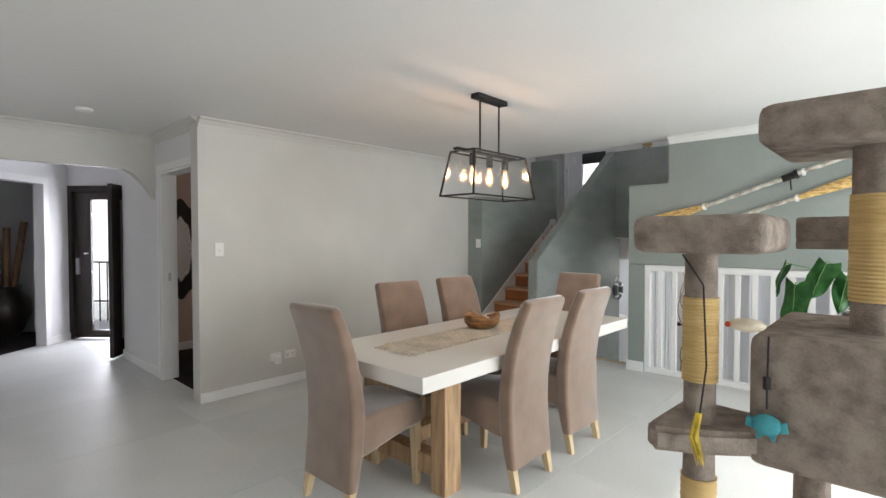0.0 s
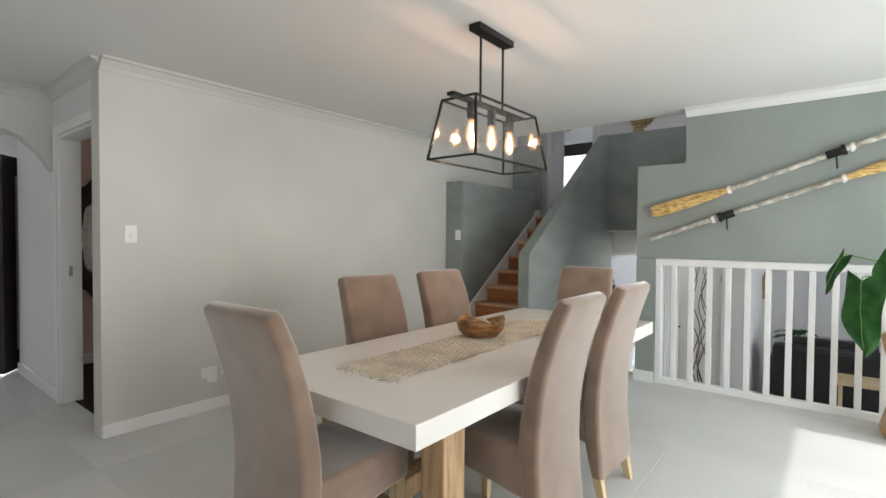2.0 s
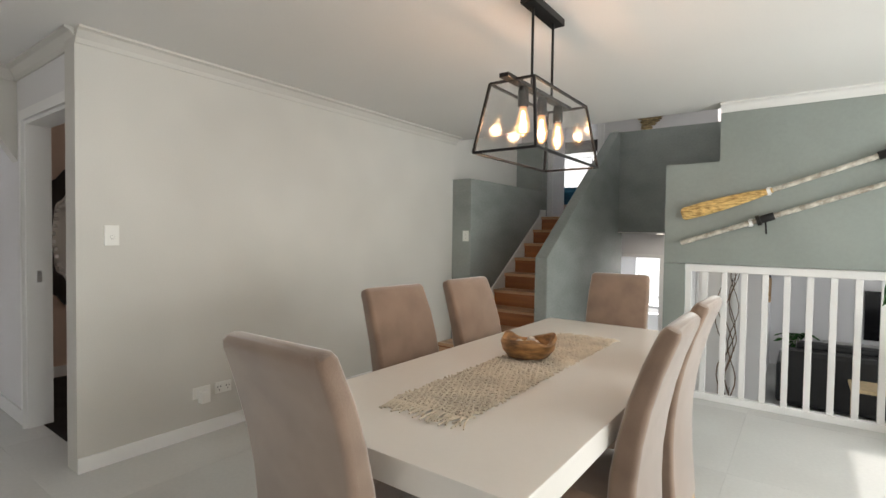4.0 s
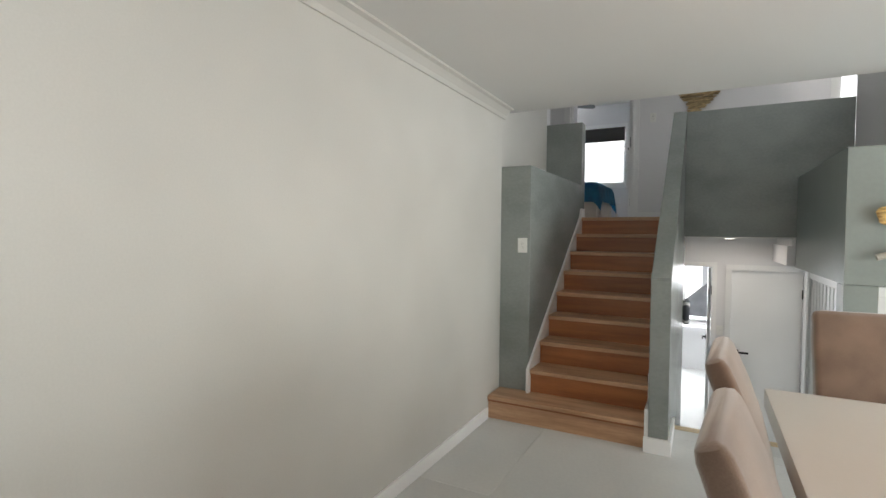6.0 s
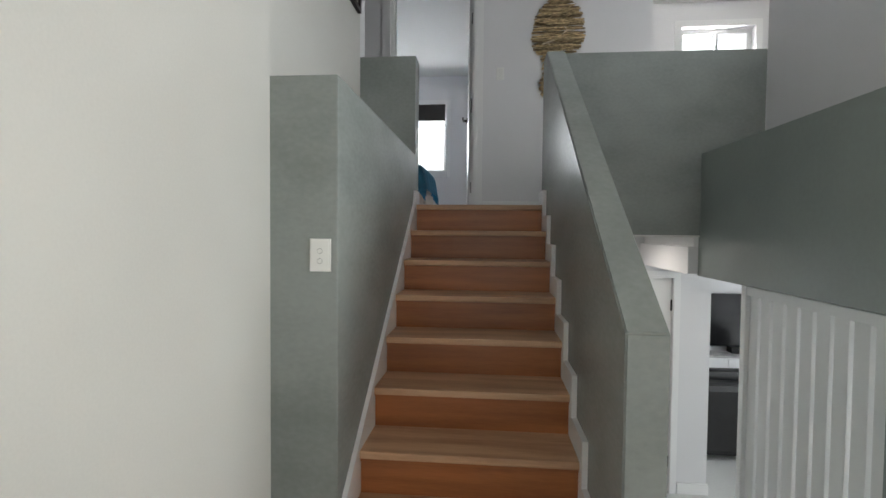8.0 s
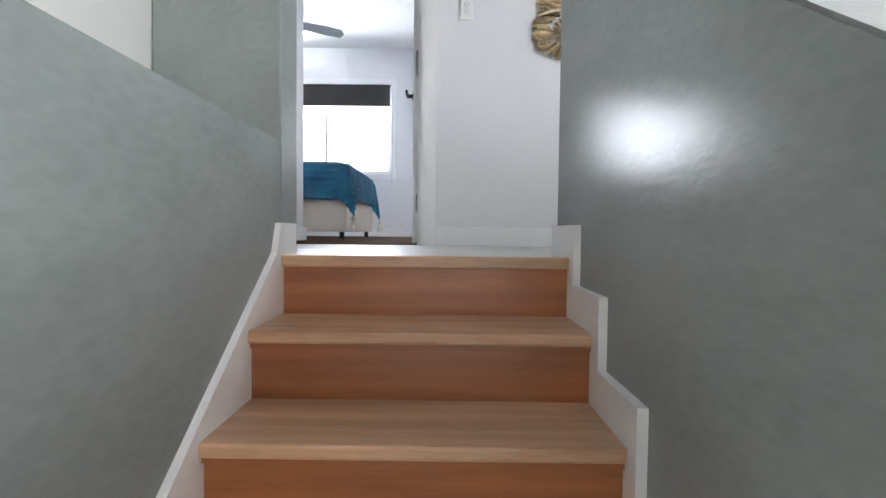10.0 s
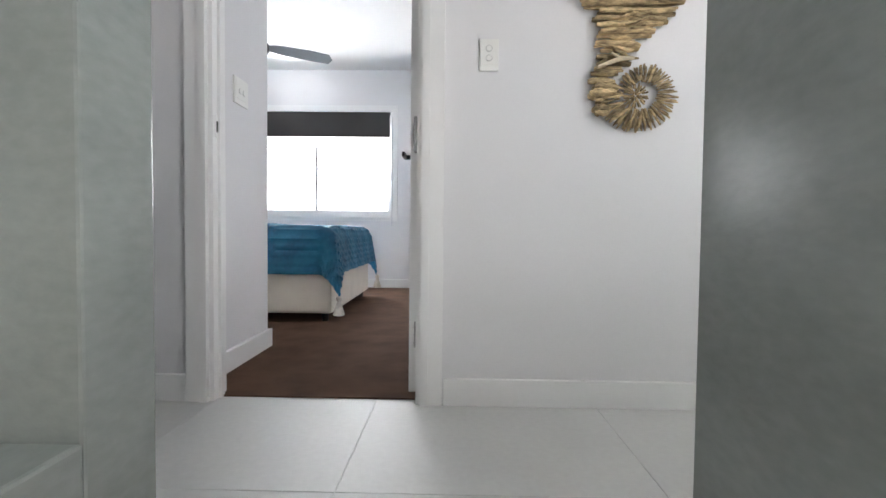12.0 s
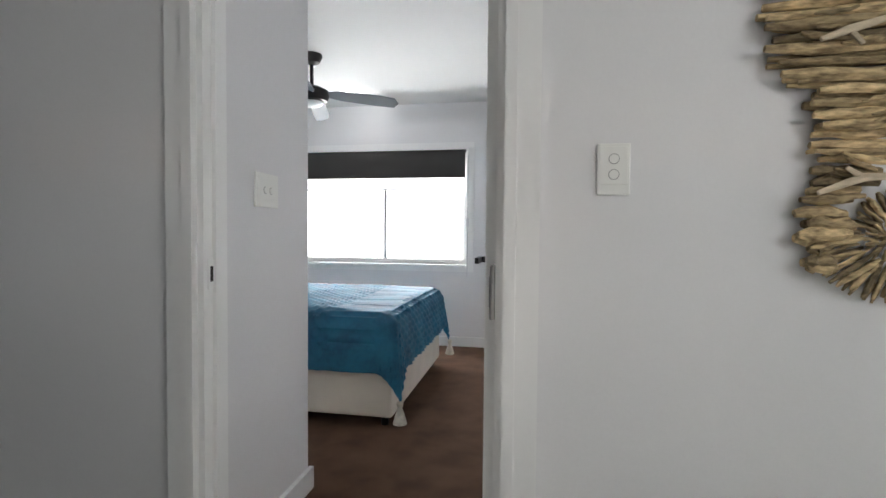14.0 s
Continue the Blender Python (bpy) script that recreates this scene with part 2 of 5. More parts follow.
# ---- structure: walls of the dining room ----
setting("wall_west", boxes((-4.35, -4.2, 1.49, 5.01, 0, CEILING), (-4.5, -4.355, 5.01, 6.79, -0.95, UPPER)), WHITE, "long plain white dining wall")
bm = boxes((-6.54, -5.2, 1.52, 1.65, 0, CEILING), (-5.2, -4.35, 1.52, 1.65, 2.05, CEILING))
prism(bm, [(-6.54, 1.52), (-6.54, 1.65), (-7.42, 2.28), (-7.42, 2.14)], "z", 0, CEILING)
setting("wall_entry", bm, LILAC, "cool white entry wall with a side doorway")
bm = bmesh.new()
prism(bm, [(-3.35, 2.42), (-3.35, 2.08), (1.25, 2.08), (1.33, 2.04), (1.44, 1.93), (1.52, 1.80), (1.52, 2.42)], "x", -5.5, -5.38)
setting("arch", bm, WHITE, "white archway header with a rounded shoulder", "arch")
# Unseen wall; its wide opening is added for the rear fill lamp.
setting("wall_south", boxes((-8.9, -3.9, -3.35, -3.2, 0, CEILING), (0.7, 2.35, -3.35, -3.2, 0, CEILING), (-3.9, 0.7, -3.35, -3.2, 0, 0.4), (-3.9, 0.7, -3.35, -3.2, 2.1, CEILING)), WHITE, "unseen white rear wall with an added opening for fill light")
setting("wall_east", boxes((2.2, 2.35, -3.2, 0.3, 0, CEILING), (2.2, 2.35, 4.9, 5.2, 0, CEILING), (2.2, 2.35, 0.3, 4.9, 2.1, CEILING)), WHITE, "white wall with wide patio doors")
setting("wall_far_west", boxes((-8.9, -8.75, -3.2, 0.2, 0, CEILING)), LILAC, "white wall closing the front room")

# sage wall over the low balustrade, with its stepped end
bm = bmesh.new()
prism(bm, [(-2.0, 1.13), (2.35, 1.13), (2.35, 2.6), (-1.6, 2.6), (-1.6, 1.96), (-2.0, 1.96)], "y", 5.06, 5.2)
box(bm, -2.0, -1.85, 5.2, 6.86, 1.13, 1.96)
box(bm, -1.85, -1.6, 5.2, 6.84, 1.9, 1.96)
setting("wall_north", bm, SAGEWALL, "sage green wall above the white balustrade")
setting("pillar", boxes((-2.0, -1.835, 5.06, 5.23, -0.95, 1.126)), SAGEWALL, "sage green pillar at the balustrade end", "pillar")
setting("pillar_plinth", boxes((-2.012, -1.835, 5.045, 5.06, 0, 0.1), (-2.012, -2.0, 5.06, 5.23, 0, 0.1)), TRIM, "white skirting round the pillar", "skirting")
# The high opening is invented, only to let the stairwell lamp in.
setting("wall_void", boxes((-1.6, -1.45, 5.2, 6.84, 1.96, 3.15), (-1.6, -1.45, 5.2, 6.84, 3.85, UPPER), (-1.6, -1.45, 5.2, 5.4, 3.15, 3.85), (-1.6, -1.45, 6.6, 6.84, 3.15, 3.85), (-4.5, -1.45, 5.05, 5.2, 2.62, UPPER), (-1.6, 2.35, 5.2, 5.3, 2.6, UPPER)), LILAC, "cool white wall above the stair void")

# half walls of the stair
setting("half_wall_left", boxes((-4.355, -3.955, 5.01, 6.79, 0.0, 1.955), (-4.355, -3.955, 6.79, 6.95, LAND - 0.2, 2.645), soft=0.006), SAGE, "dark sage plastered half wall beside the stair")
bm = bmesh.new()
prism(bm, [(4.73, -0.95), (4.73, 1.14), (6.80, 2.658), (7.0, 2.658), (7.0, -0.95)], "x", -3.052, -2.93)
bmesh.ops.bevel(bm, geom=bm.edges[:], offset=0.006, segments=2, affect="EDGES")
setting("half_wall_right", bm, SAGE, "sloping sage plastered half wall of the stair")
setting("half_wall_landing", boxes((-2.93, -1.6, 6.84, 7.0, 1.407, 2.656), soft=0.005), SAGE, "dark sage balustrade wall of the landing")

# upstairs hall and bedroom
setting("wall_hall", boxes((-6.2, -4.37, 7.955, 8.045, LAND, UPPER), (-3.585, -2.0, 7.955, 8.045, LAND, UPPER), (-4.37, -3.585, 7.955, 8.045, 3.65, UPPER), (-2.09, -2.0, 8.045, 9.2, LAND, UPPER)), LILAC, "white upstairs hall wall")
setting("wall_landing", boxes((-2.0, -1.3, 9.2, 9.35, LAND, UPPER), (-0.5, 1.4, 9.2, 9.35, LAND, UPPER), (-1.3, -0.5, 9.2, 9.35, LAND, 2.6), (-1.3, -0.5, 9.2, 9.35, 3.75, UPPER), (1.2, 1.4, 5.3, 6.0, LAND, UPPER), (1.2, 1.4, 6.0, 9.2, LAND, UPPER)), LILAC, "white wall with a landing window")
setting("wall_hall_end", boxes((-6.35, -6.2, 6.6, 8.045, LAND, UPPER), (-6.2, -4.36, 6.79, 6.94, LAND, UPPER)), LILAC, "white wall closing the upstairs hall")
setting("wall_bedroom", boxes((-7.7, -6.0, 11.65, 11.8, LAND, UPPER), (-4.17, -3.2, 11.65, 11.8, LAND, UPPER), (-6.0, -4.17, 11.65, 11.8, LAND, 2.42), (-6.0, -4.17, 11.65, 11.8, 3.56, UPPER), (-7.85, -7.7, 8.0, 11.8, LAND, UPPER), (-3.3, -3.2, 8.045, 11.65, LAND, UPPER)), LILAC, "white bedroom wall with a wide window")
setting("wall_wardrobe", boxes((-4.62, -4.475, 8.045, 8.8, LAND, UPPER), (-7.7, -4.6, 8.7, 8.8, LAND, UPPER)), LILAC, "white wall return inside the bedroom door")

# lower level
setting("wall_lower", boxes((-2.66, -2.46, 7.94, 8.05, LOW, 1.395), (-1.77, -1.44, 7.94, 8.05, LOW, 1.395), (-2.46, -1.77, 7.94, 8.05, 1.02, 1.395), (-3.5, -2.66, 7.94, 8.05, 1.05, 1.395), (-5.2, -3.5, 7.94, 8.05, LOW, 1.395), (-1.6, -1.5, 8.05, 11.4, LOW, 1.395)), LILAC, "white lower wall with two doors")
setting("wall_living", boxes((-1.6, 4.2, 11.4, 11.5, LOW, 1.395), (4.05, 4.2, 4.9, 6.0, LOW, 1.46), (4.05, 4.2, 9.0, 11.4, LOW, 1.46), (4.05, 4.2, 6.0, 9.0, 1.15, 1.46), (4.05, 4.2, 6.0, 9.0, LOW, -0.8)), LILAC, "white living room wall")
setting("wall_laundry", boxes((-5.2, -3.8, 11.0, 11.15, LOW, 1.395), (-2.2, -1.6, 11.0, 11.15, LOW, 1.395), (-3.8, -2.2, 11.0, 11.15, LOW, -0.2), (-3.8, -2.2, 11.0, 11.15, 1.0, 1.395), (-5.2, -5.05, 4.9, 11.0, LOW, 1.395)), LILAC, "white laundry wall")
setting("soffit", boxes((-2.067, -1.85, 6.862, 7.94, 1.14, 1.33), soft=0.004), LILAC, "boxed white soffit under the landing", "soffit")
setting("soffit_strip", boxes((-2.03, -1.85, 6.862, 7.94, 1.33, 1.395)), TRIM, "white strip between soffit and ceiling", "soffit")
setting("wall_under_dining", boxes((-5.2, -3.065, 4.8, 4.9, LOW, -0.2), (-2.93, 4.2, 4.95, 5.06, LOW, -0.2)), LILAC, "white wall below the dining floor")

# entry: the front door wall stands at an angle
ENTRY = pose(-8.28, 1.30, 0, 0, 0, 42)
bm = bmesh.new()
for d in ((-0.02, 0.0, 0, 0.12, 0, CEILING), (1.12, 1.35, 0, 0.12, 0, CEILING), (0.0, 1.12, 0, 0.12, 2.12, CEILING)):
    box(bm, *d, ENTRY)
SIDE = pose(-8.26, 1.30, 0, 0, 0, -48)
for d in ((0.0, 0.42, -0.12, 0.0, 0, CEILING), (0.42, 1.35, -0.12, 0.0, 2.1, CEILING), (1.35, 2.6, -0.12, 0.0, 0, CEILING)):
    box(bm, *d, SIDE)
setting("wall_front", bm, LILAC, "white angled wall round the front door")
setting("wall_study", boxes((-6.6, -6.45, 1.7, 4.75, 0, CEILING), (-6.45, -6.0, 4.6, 4.75, 0, CEILING), (-4.8, -4.35, 4.6, 4.75, 0, CEILING), (-6.0, -4.8, 4.6, 4.75, 0, 0.8), (-6.0, -4.8, 4.6, 4.75, 2.0, CEILING)), BEIGE, "warm beige wall of the side room")

# ---- stair ----
stairs = thing("stairs", "straight timber stair with white skirting boards", "stairs", kind="structure")
for k in range(1, 9):
    x0 = -4.198 if k == 1 else -3.955
    z, y = k * RISE, NOSE[k - 1]
    back = 5.01 if k == 1 else NOSE[k] + 0.03
    bm = boxes((x0, -3.053, y, back + (0.03 if k == 1 else 0), z - 0.032, z), soft=0.007)
    part("tread", bm, LITWOOD, stairs)
    # Moulding bead, which also deepens the shadow line under the nosing.
    part("nosing_bead", boxes((x0, -3.053, y + 0.012, y + 0.022, z - 0.046, z - 0.032)), SHADEWOOD, stairs)
    # The lowest riser takes the lit colour for the dining room light on it.
    part("riser", boxes((x0, -3.053, y + 0.022, y + 0.037, z - RISE, z - 0.032)), LITWOOD if k == 1 else SHADEWOOD, stairs)
part("tread", boxes((-3.955, -3.053, NOSE[8], NOSE[8] + 0.07, LAND - 0.034, LAND + 0.002), soft=0.007), LITWOOD, stairs, "landing nosing of the timber stair")
part("riser", boxes((-3.955, -3.053, NOSE[8] + 0.022, NOSE[8] + 0.037, LAND - RISE, LAND - 0.034)), SHADEWOOD, stairs)
bm = bmesh.new()
slope = RISE / 0.249
prism(bm, [(4.955, 0.178), (4.955, 0.365), (6.70, 0.365 + 1.745 * slope), (6.735, 1.70), (6.88, 1.70), (6.88, 1.59), (6.75, 1.40), (5.06, 0.178)], "x", -3.957, -3.936)
part("skirting_board", bm, TRIM, stairs, "sloping white skirting board")
bm = bmesh.new()
outline = [(4.735, 0.0), (4.735, 0.178 + 0.10)]
for k in range(2, 10):
    outline += [(NOSE[k - 1] - 0.045, (k - 1) * RISE + 0.10), (NOSE[k - 1] - 0.045, k * RISE + 0.10)]
outline += [(6.985, LAND + 0.10), (6.985, LAND - 0.05), (6.85, LAND - 0.1), (4.99, 0.0)]
prism(bm, outline, "x", -3.074, -3.05)
part("skirting_board", bm, TRIM, stairs, "stepped white skirting board")
bm = boxes((-3.077, -2.912, 4.715, 4.73, 0, 0.1), (-2.93, -2.912, 4.73, 5.2, 0, 0.1))
setting("skirting_stair_end", bm, TRIM, "white skirting round the half wall end", "skirting")

lower_stairs = thing("lower_stairs", "timber stair going down to the living room", "stairs", kind="structure")
for k in range(0, 5):
    y, z = 5.235 + 0.25 * k, -0.19 * k
    part("tread", boxes((-2.93, -2.0, y - (0.0 if k else 0.0), y + 0.28, z - 0.03, z + 0.002), soft=0.006) if k else boxes((-2.93, -2.0, 5.235, 5.32, -0.034, 0.002), soft=0.006), OAK if k == 0 else TILE, lower_stairs)
    e = 5.32 if k == 0 else y + 0.25
    part("riser", boxes((-2.93, -2.0, e - 0.02, e - 0.005, z - 0.19, z - 0.03)), TILE, lower_stairs)


# ---- skirting, cornices, architraves ----
def skirting(name, x0, x1, y0, y1, z, h=0.1, label="white painted skirting board"):
    setting(name, boxes((x0, x1, y0, y1, z, z + h), soft=0.004), TRIM, label, "skirting")


skirting("baseboard_west", -4.201, -4.186, 1.49, 4.76, 0, 0.085)
skirting("baseboard_entry", -6.54, -5.27, 1.505, 1.522, 0, 0.1)
skirting("baseboard_hall", -3.5, -2.0, 7.935, 7.957, LAND, 0.1)
skirting("baseboard_hall_left", -6.2, -4.45, 7.935, 7.957, LAND, 0.1)
skirting("baseboard_wardrobe", -4.477, -4.455, 8.045, 8.82, LAND, 0.1)
skirting("baseboard_bedroom", -7.7, -3.3, 11.63, 11.652, LAND, 0.1)
skirting("baseboard_lower", -1.77 + 0.07, -1.425, 7.92, 7.942, LOW, 0.1)
skirting("baseboard_lower_mid", -2.6, -2.53, 7.92, 7.942, LOW, 0.1)
skirting("baseboard_study", -6.452, -6.437, 1.75, 4.6, 0, 0.1)
bm = bmesh.new()
prism(bm, [(0, 0), (0.42, 0), (0.42, 0.015), (0, 0.015)], "z", 0, 0.1, SIDE)
setting("baseboard_front", bm, TRIM, "white skirting board by the front door", "skirting")


def cornice(name, outline, axis, a, b, paint=WHITE):
    bm = bmesh.new()
    prism(bm, outline, axis, a, b)
    setting(name, bm, paint, "small white coved ceiling cornice", "cornice")


cornice("cornice_west", [(-4.202, 2.34), (-4.19, 2.34), (-4.18, 2.365), (-4.15, 2.40), (-4.125, 2.408), (-4.125, 2.422), (-4.202, 2.422)], "y", 1.49, 5.06)
cornice("cornice_entry", [(1.522, 2.34), (1.51, 2.34), (1.50, 2.365), (1.47, 2.40), (1.445, 2.408), (1.445, 2.422), (1.522, 2.422)], "x", -5.38, -4.2)
cornice("cornice_arch", [(-5.382, 2.34), (-5.37, 2.34), (-5.36, 2.365), (-5.33, 2.40), (-5.305, 2.408), (-5.305, 2.422), (-5.382, 2.422)], "y", -3.2, 1.5)
cornice("cornice_north", [(5.062, 2.35), (5.05, 2.35), (5.04, 2.375), (5.02, 2.40), (4.99, 2.408), (4.99, 2.422), (5.062, 2.422)], "x", -1.6, 2.2, CEIL)


def architrave(name, x0, x1, y, z0, z1, out, w=0.07, label="white moulded door architrave"):
    """A trim round an opening in a wall that faces y; out: the side on which it stands."""
    t = 0.02 * out
    bm = bmesh.new()
    for d in ((x0 - w, x0, z0, z1 + w), (x1, x1 + w, z0, z1 + w), (x0, x1, z1, z1 + w)):
        lo, hi = sorted((y, y + t))
        box(bm, d[0], d[1], lo, hi, d[2], d[3])
    for d in ((x0 - w * 0.35, x0, z0, z1 + w * 0.35), (x1, x1 + w * 0.35, z0, z1 + w * 0.35), (x0, x1, z1, z1 + w * 0.35)):
        lo, hi = sorted((y + t * 0.9, y + t * 1.4))
        box(bm, d[0], d[1], lo, hi, d[2], d[3])
    setting(name, bm, TRIM, label, "architrave")


architrave("trim_bedroom_door", -4.37, -3.585, 7.956, LAND, 3.65, -1, 0.08)
setting("jamb_bedroom", boxes((-4.378, -4.352, 7.95, 8.05, LAND, 3.65), (-3.603, -3.577, 7.95, 8.05, LAND, 3.65), (-4.37, -3.585, 7.95, 8.05, 3.635, 3.66), (-4.352, -4.34, 7.985, 8.01, LAND, 3.64)), TRIM, "white door jamb lining", "jamb")
architrave("trim_side_door", -5.2, -4.345, 1.521, 0, 2.05, -1, 0.07)
setting("jamb_side_door", boxes((-5.208, -5.185, 1.515, 1.655, 0, 2.05), (-4.37, -4.345, 1.515, 1.655, 0, 2.05), (-5.185, -4.37, 1.515, 1.655, 2.03, 2.06)), TRIM, "white jamb of the side doorway", "jamb")
architrave("trim_lower_door", -2.46, -1.77, 7.941, LOW, 1.02, -1, 0.06)
architrave("trim_laundry_door", -3.45, -2.66, 7.941, LOW, 1.05, -1, 0.05)
bm = bmesh.new()
for d in ((0.34, 0.42, 0, 0.02, 0, 2.18), (0.42, 1.35, 0, 0.02, 2.1, 2.18), (1.35, 1.43, 0, 0.02, 0, 2.18)):
    box(bm, *d, SIDE)
setting("trim_front_room", bm, TRIM, "white architrave of the front room doorway", "architrave")


# ---- doors ----
def lever(parent, p, along, out, mat_=None):
    """A lever handle with its square rose. p: the middle of the rose; along, out: unit vectors."""
    p, along, out = Vector(p), Vector(along), Vector(out)
    bm = bmesh.new()
    m = Matrix((along, out, Vector((0, 0, 1)))).transposed().to_4x4()
    m.translation = p
    box(bm, -0.028, 0.028, 0, 0.01, -0.028, 0.028, m)
    box(bm, -0.011, 0.011, 0.01, 0.05, -0.011, 0.011, m)
    box(bm, -0.011, 0.125, 0.038, 0.052, -0.011, 0.011, m)
    bmesh.ops.recalc_face_normals(bm, faces=bm.faces[:])
    part("door_handle", bm, mat_ or BLACK, parent, "black lever handle on a square rose")


door = thing("door_1", "white flush bedroom door standing open", "door", kind="structure")
AJAR = pose(-3.602, 8.06, 0, 0, 0, 3.5)
bm = bmesh.new()
box(bm, -0.035, 0, 0, 0.77, LAND + 0.012, 3.635, AJAR)
part("leaf", bm, TRIM, door)
lever(door, AJAR @ Vector((-0.035, 0.71, 2.63)), (0, -1, 0), (-1, 0, 0))
latch = part("strike_plate", boxes((-4.3525, -4.349, 7.965, 7.99, 2.58, 2.66)), TRIM, door)
part("latch_hole", boxes((-4.3495, -4.3475, 7.973, 7.983, 2.60, 2.64)), BLACK, latch)
DULL = mat("dull_steel", (0.30, 0.30, 0.30), 0.35, 0.1, 6, 90, 0.02, metal=0.9)
latch = part("strike_plate", boxes((-3.617, -3.602, 7.958, 7.995, 2.53, 2.66), soft=0.005), DULL, door, "dull steel latch plate")
part("latch_hole", boxes((-3.6185, -3.614, 7.965, 7.985, 2.56, 2.63)), BLACK, latch)
for z in (1.79, 3.38):
    hinge = part("hinge", boxes((-3.617, -3.600, 8.046, 8.062, z, z + 0.1), soft=0.002), DULL, door)
    for k in range(3):
        part("screw", boxes((-3.6185, -3.616, 8.050, 8.058, z + 0.012 + 0.032 * k, z + 0.02 + 0.032 * k)), BLACK, hinge)

door = thing("door_2", "closed white flush door with black furniture", "door", kind="structure")
part("leaf", boxes((-2.455, -1.775, 7.965, 8.0, LOW + 0.012, 1.015), soft=0.002), TRIM, door)
lever(door, (-2.40, 7.965, 0.06), (1, 0, 0), (0, -1, 0))
for z in (-0.72, 0.72):
    part("hinge", boxes((-1.782, -1.768, 7.955, 7.967, z, z + 0.1)), BLACK, door, "black butt hinge")
part("threshold", boxes((-2.455, -1.775, 7.955, 7.99, LOW, LOW + 0.01)), BLACK, door)

door = thing("door_3", "open white laundry door with a black handle", "door", kind="structure")
part("leaf", boxes((-2.70, -2.665, 8.06, 8.80, LOW + 0.012, 1.03), soft=0.002), TRIM, door)
lever(door, (-2.70, 8.74, 0.06), (0, -1, 0), (-1, 0, 0))
for z in (-0.72, 0.72):
    part("hinge", boxes((-2.668, -2.65, 7.93, 7.942, z, z + 0.1)), BLACK, door, "black butt hinge")

# front door: a leaf swung into the entry, and a closed glazed screen door behind
door = thing("door_4", "dark timber front door standing open with a long steel pull", "door", kind="structure")
bm = bmesh.new()
LEAF = pose(-7.42, 2.08, 0, 0, 0, -38.5)
for d in ((0, 0.86, 0, 0.045, 0.02, 2.03), (0.95, 1.14, 0, 0.045, 0.02, 2.03), (0.86, 0.95, 0, 0.045, 0.02, 0.2), (0.86, 0.95, 0, 0.045, 1.86, 2.03)):
    box(bm, *d, LEAF)
part("leaf", bm, BLACKWOOD, door)
bm = bmesh.new()
box(bm, 0.86, 0.95, 0.018, 0.026, 0.2, 1.86, LEAF)
FROST = mat("frosted_door_glass", (0.72, 0.76, 0.78), 0.25, 0.02, 3, 60, 0.02)
part("glass_strip", bm, FROST, door, "narrow frosted glass strip")
bm = bmesh.new()
for y0, y1, s0, s1 in ((-0.085, -0.06, -0.06, 0.0), (0.105, 0.13, 0.045, 0.105)):
    box(bm, 0.80, 0.835, y0, y1, 0.5, 1.5, LEAF)
    for z in (0.56, 1.42):
        box(bm, 0.808, 0.828, s0, s1, z, z + 0.02, LEAF)
part("pull_handle", bm, STEEL, door, "long brushed steel pull handle")
bm = bmesh.new()
box(bm, 1.06, 1.12, -0.012, 0.0, 0.92, 1.16, LEAF)
part("lock_plate", bm, STEEL, door)
door = thing("door_5", "black framed glazed screen door, closed", "door", kind="structure")
bm = bmesh.new()
for d in ((0.0, 0.07, -0.02, 0.1, 0, 2.12), (1.05, 1.12, -0.02, 0.1, 0, 2.12), (0.07, 1.05, -0.02, 0.1, 2.04, 2.12)):
    box(bm, *d, ENTRY)
part("door_frame", bm, BLACKWOOD, door)
bm = bmesh.new()
for d in ((0.07, 0.30, 0.03, 0.07, 0.02, 2.04), (0.82, 1.05, 0.03, 0.07, 0.02, 2.04), (0.30, 0.82, 0.03, 0.07, 1.93, 2.04), (0.30, 0.82, 0.03, 0.07, 0.02, 0.12)):
    box(bm, *d, ENTRY)
part("leaf", bm, BLACKWOOD, door)
bm = bmesh.new()
box(bm, 0.30, 0.82, 0.045, 0.052, 0.12, 1.93, ENTRY)
pane = part("pane", bm, GLASS, door)
pane.visible_shadow = False
bm = bmesh.new()
box(bm, 0.10, 0.14, 0.0, 0.03, 0.9, 1.12, ENTRY)
box(bm, 0.235, 0.26, -0.03, 0.03, 1.18, 1.2, ENTRY)
part("door_handle", bm, STEEL, door)

# outside the front door
bm = bmesh.new()
box(bm, -40, 20, 14, 14.2, -1.4, 16, ENTRY)
setting("backdrop", bm, OUT, "blown-out daylight beyond the front garden", "backdrop")
porch = pose(-8.28, 1.30, 0, 0, 0, 42)
fence = thing("porch_rail", "black metal porch railing outside the front door", "railing")
bm = bmesh.new()
for z in (0.25, 0.95):
    box(bm, -3.0, 2.5, 2.0, 2.03, z, z + 0.03, porch)
part("rail", bm, BLACK, fence)
for i in range(39):
    bm = bmesh.new()
    box(bm, -3.0 + 0.14 * i, -2.985 + 0.14 * i, 2.005, 2.025, -0.1, 0.95, porch)
    part("baluster", bm, BLACK, fence)
bm = bmesh.new()
box(bm, -3.2, 2.7, 0.13, 2.2, -0.2, -0.1, porch)
setting("porch", bm, GROUT, "grey paved porch", "porch")

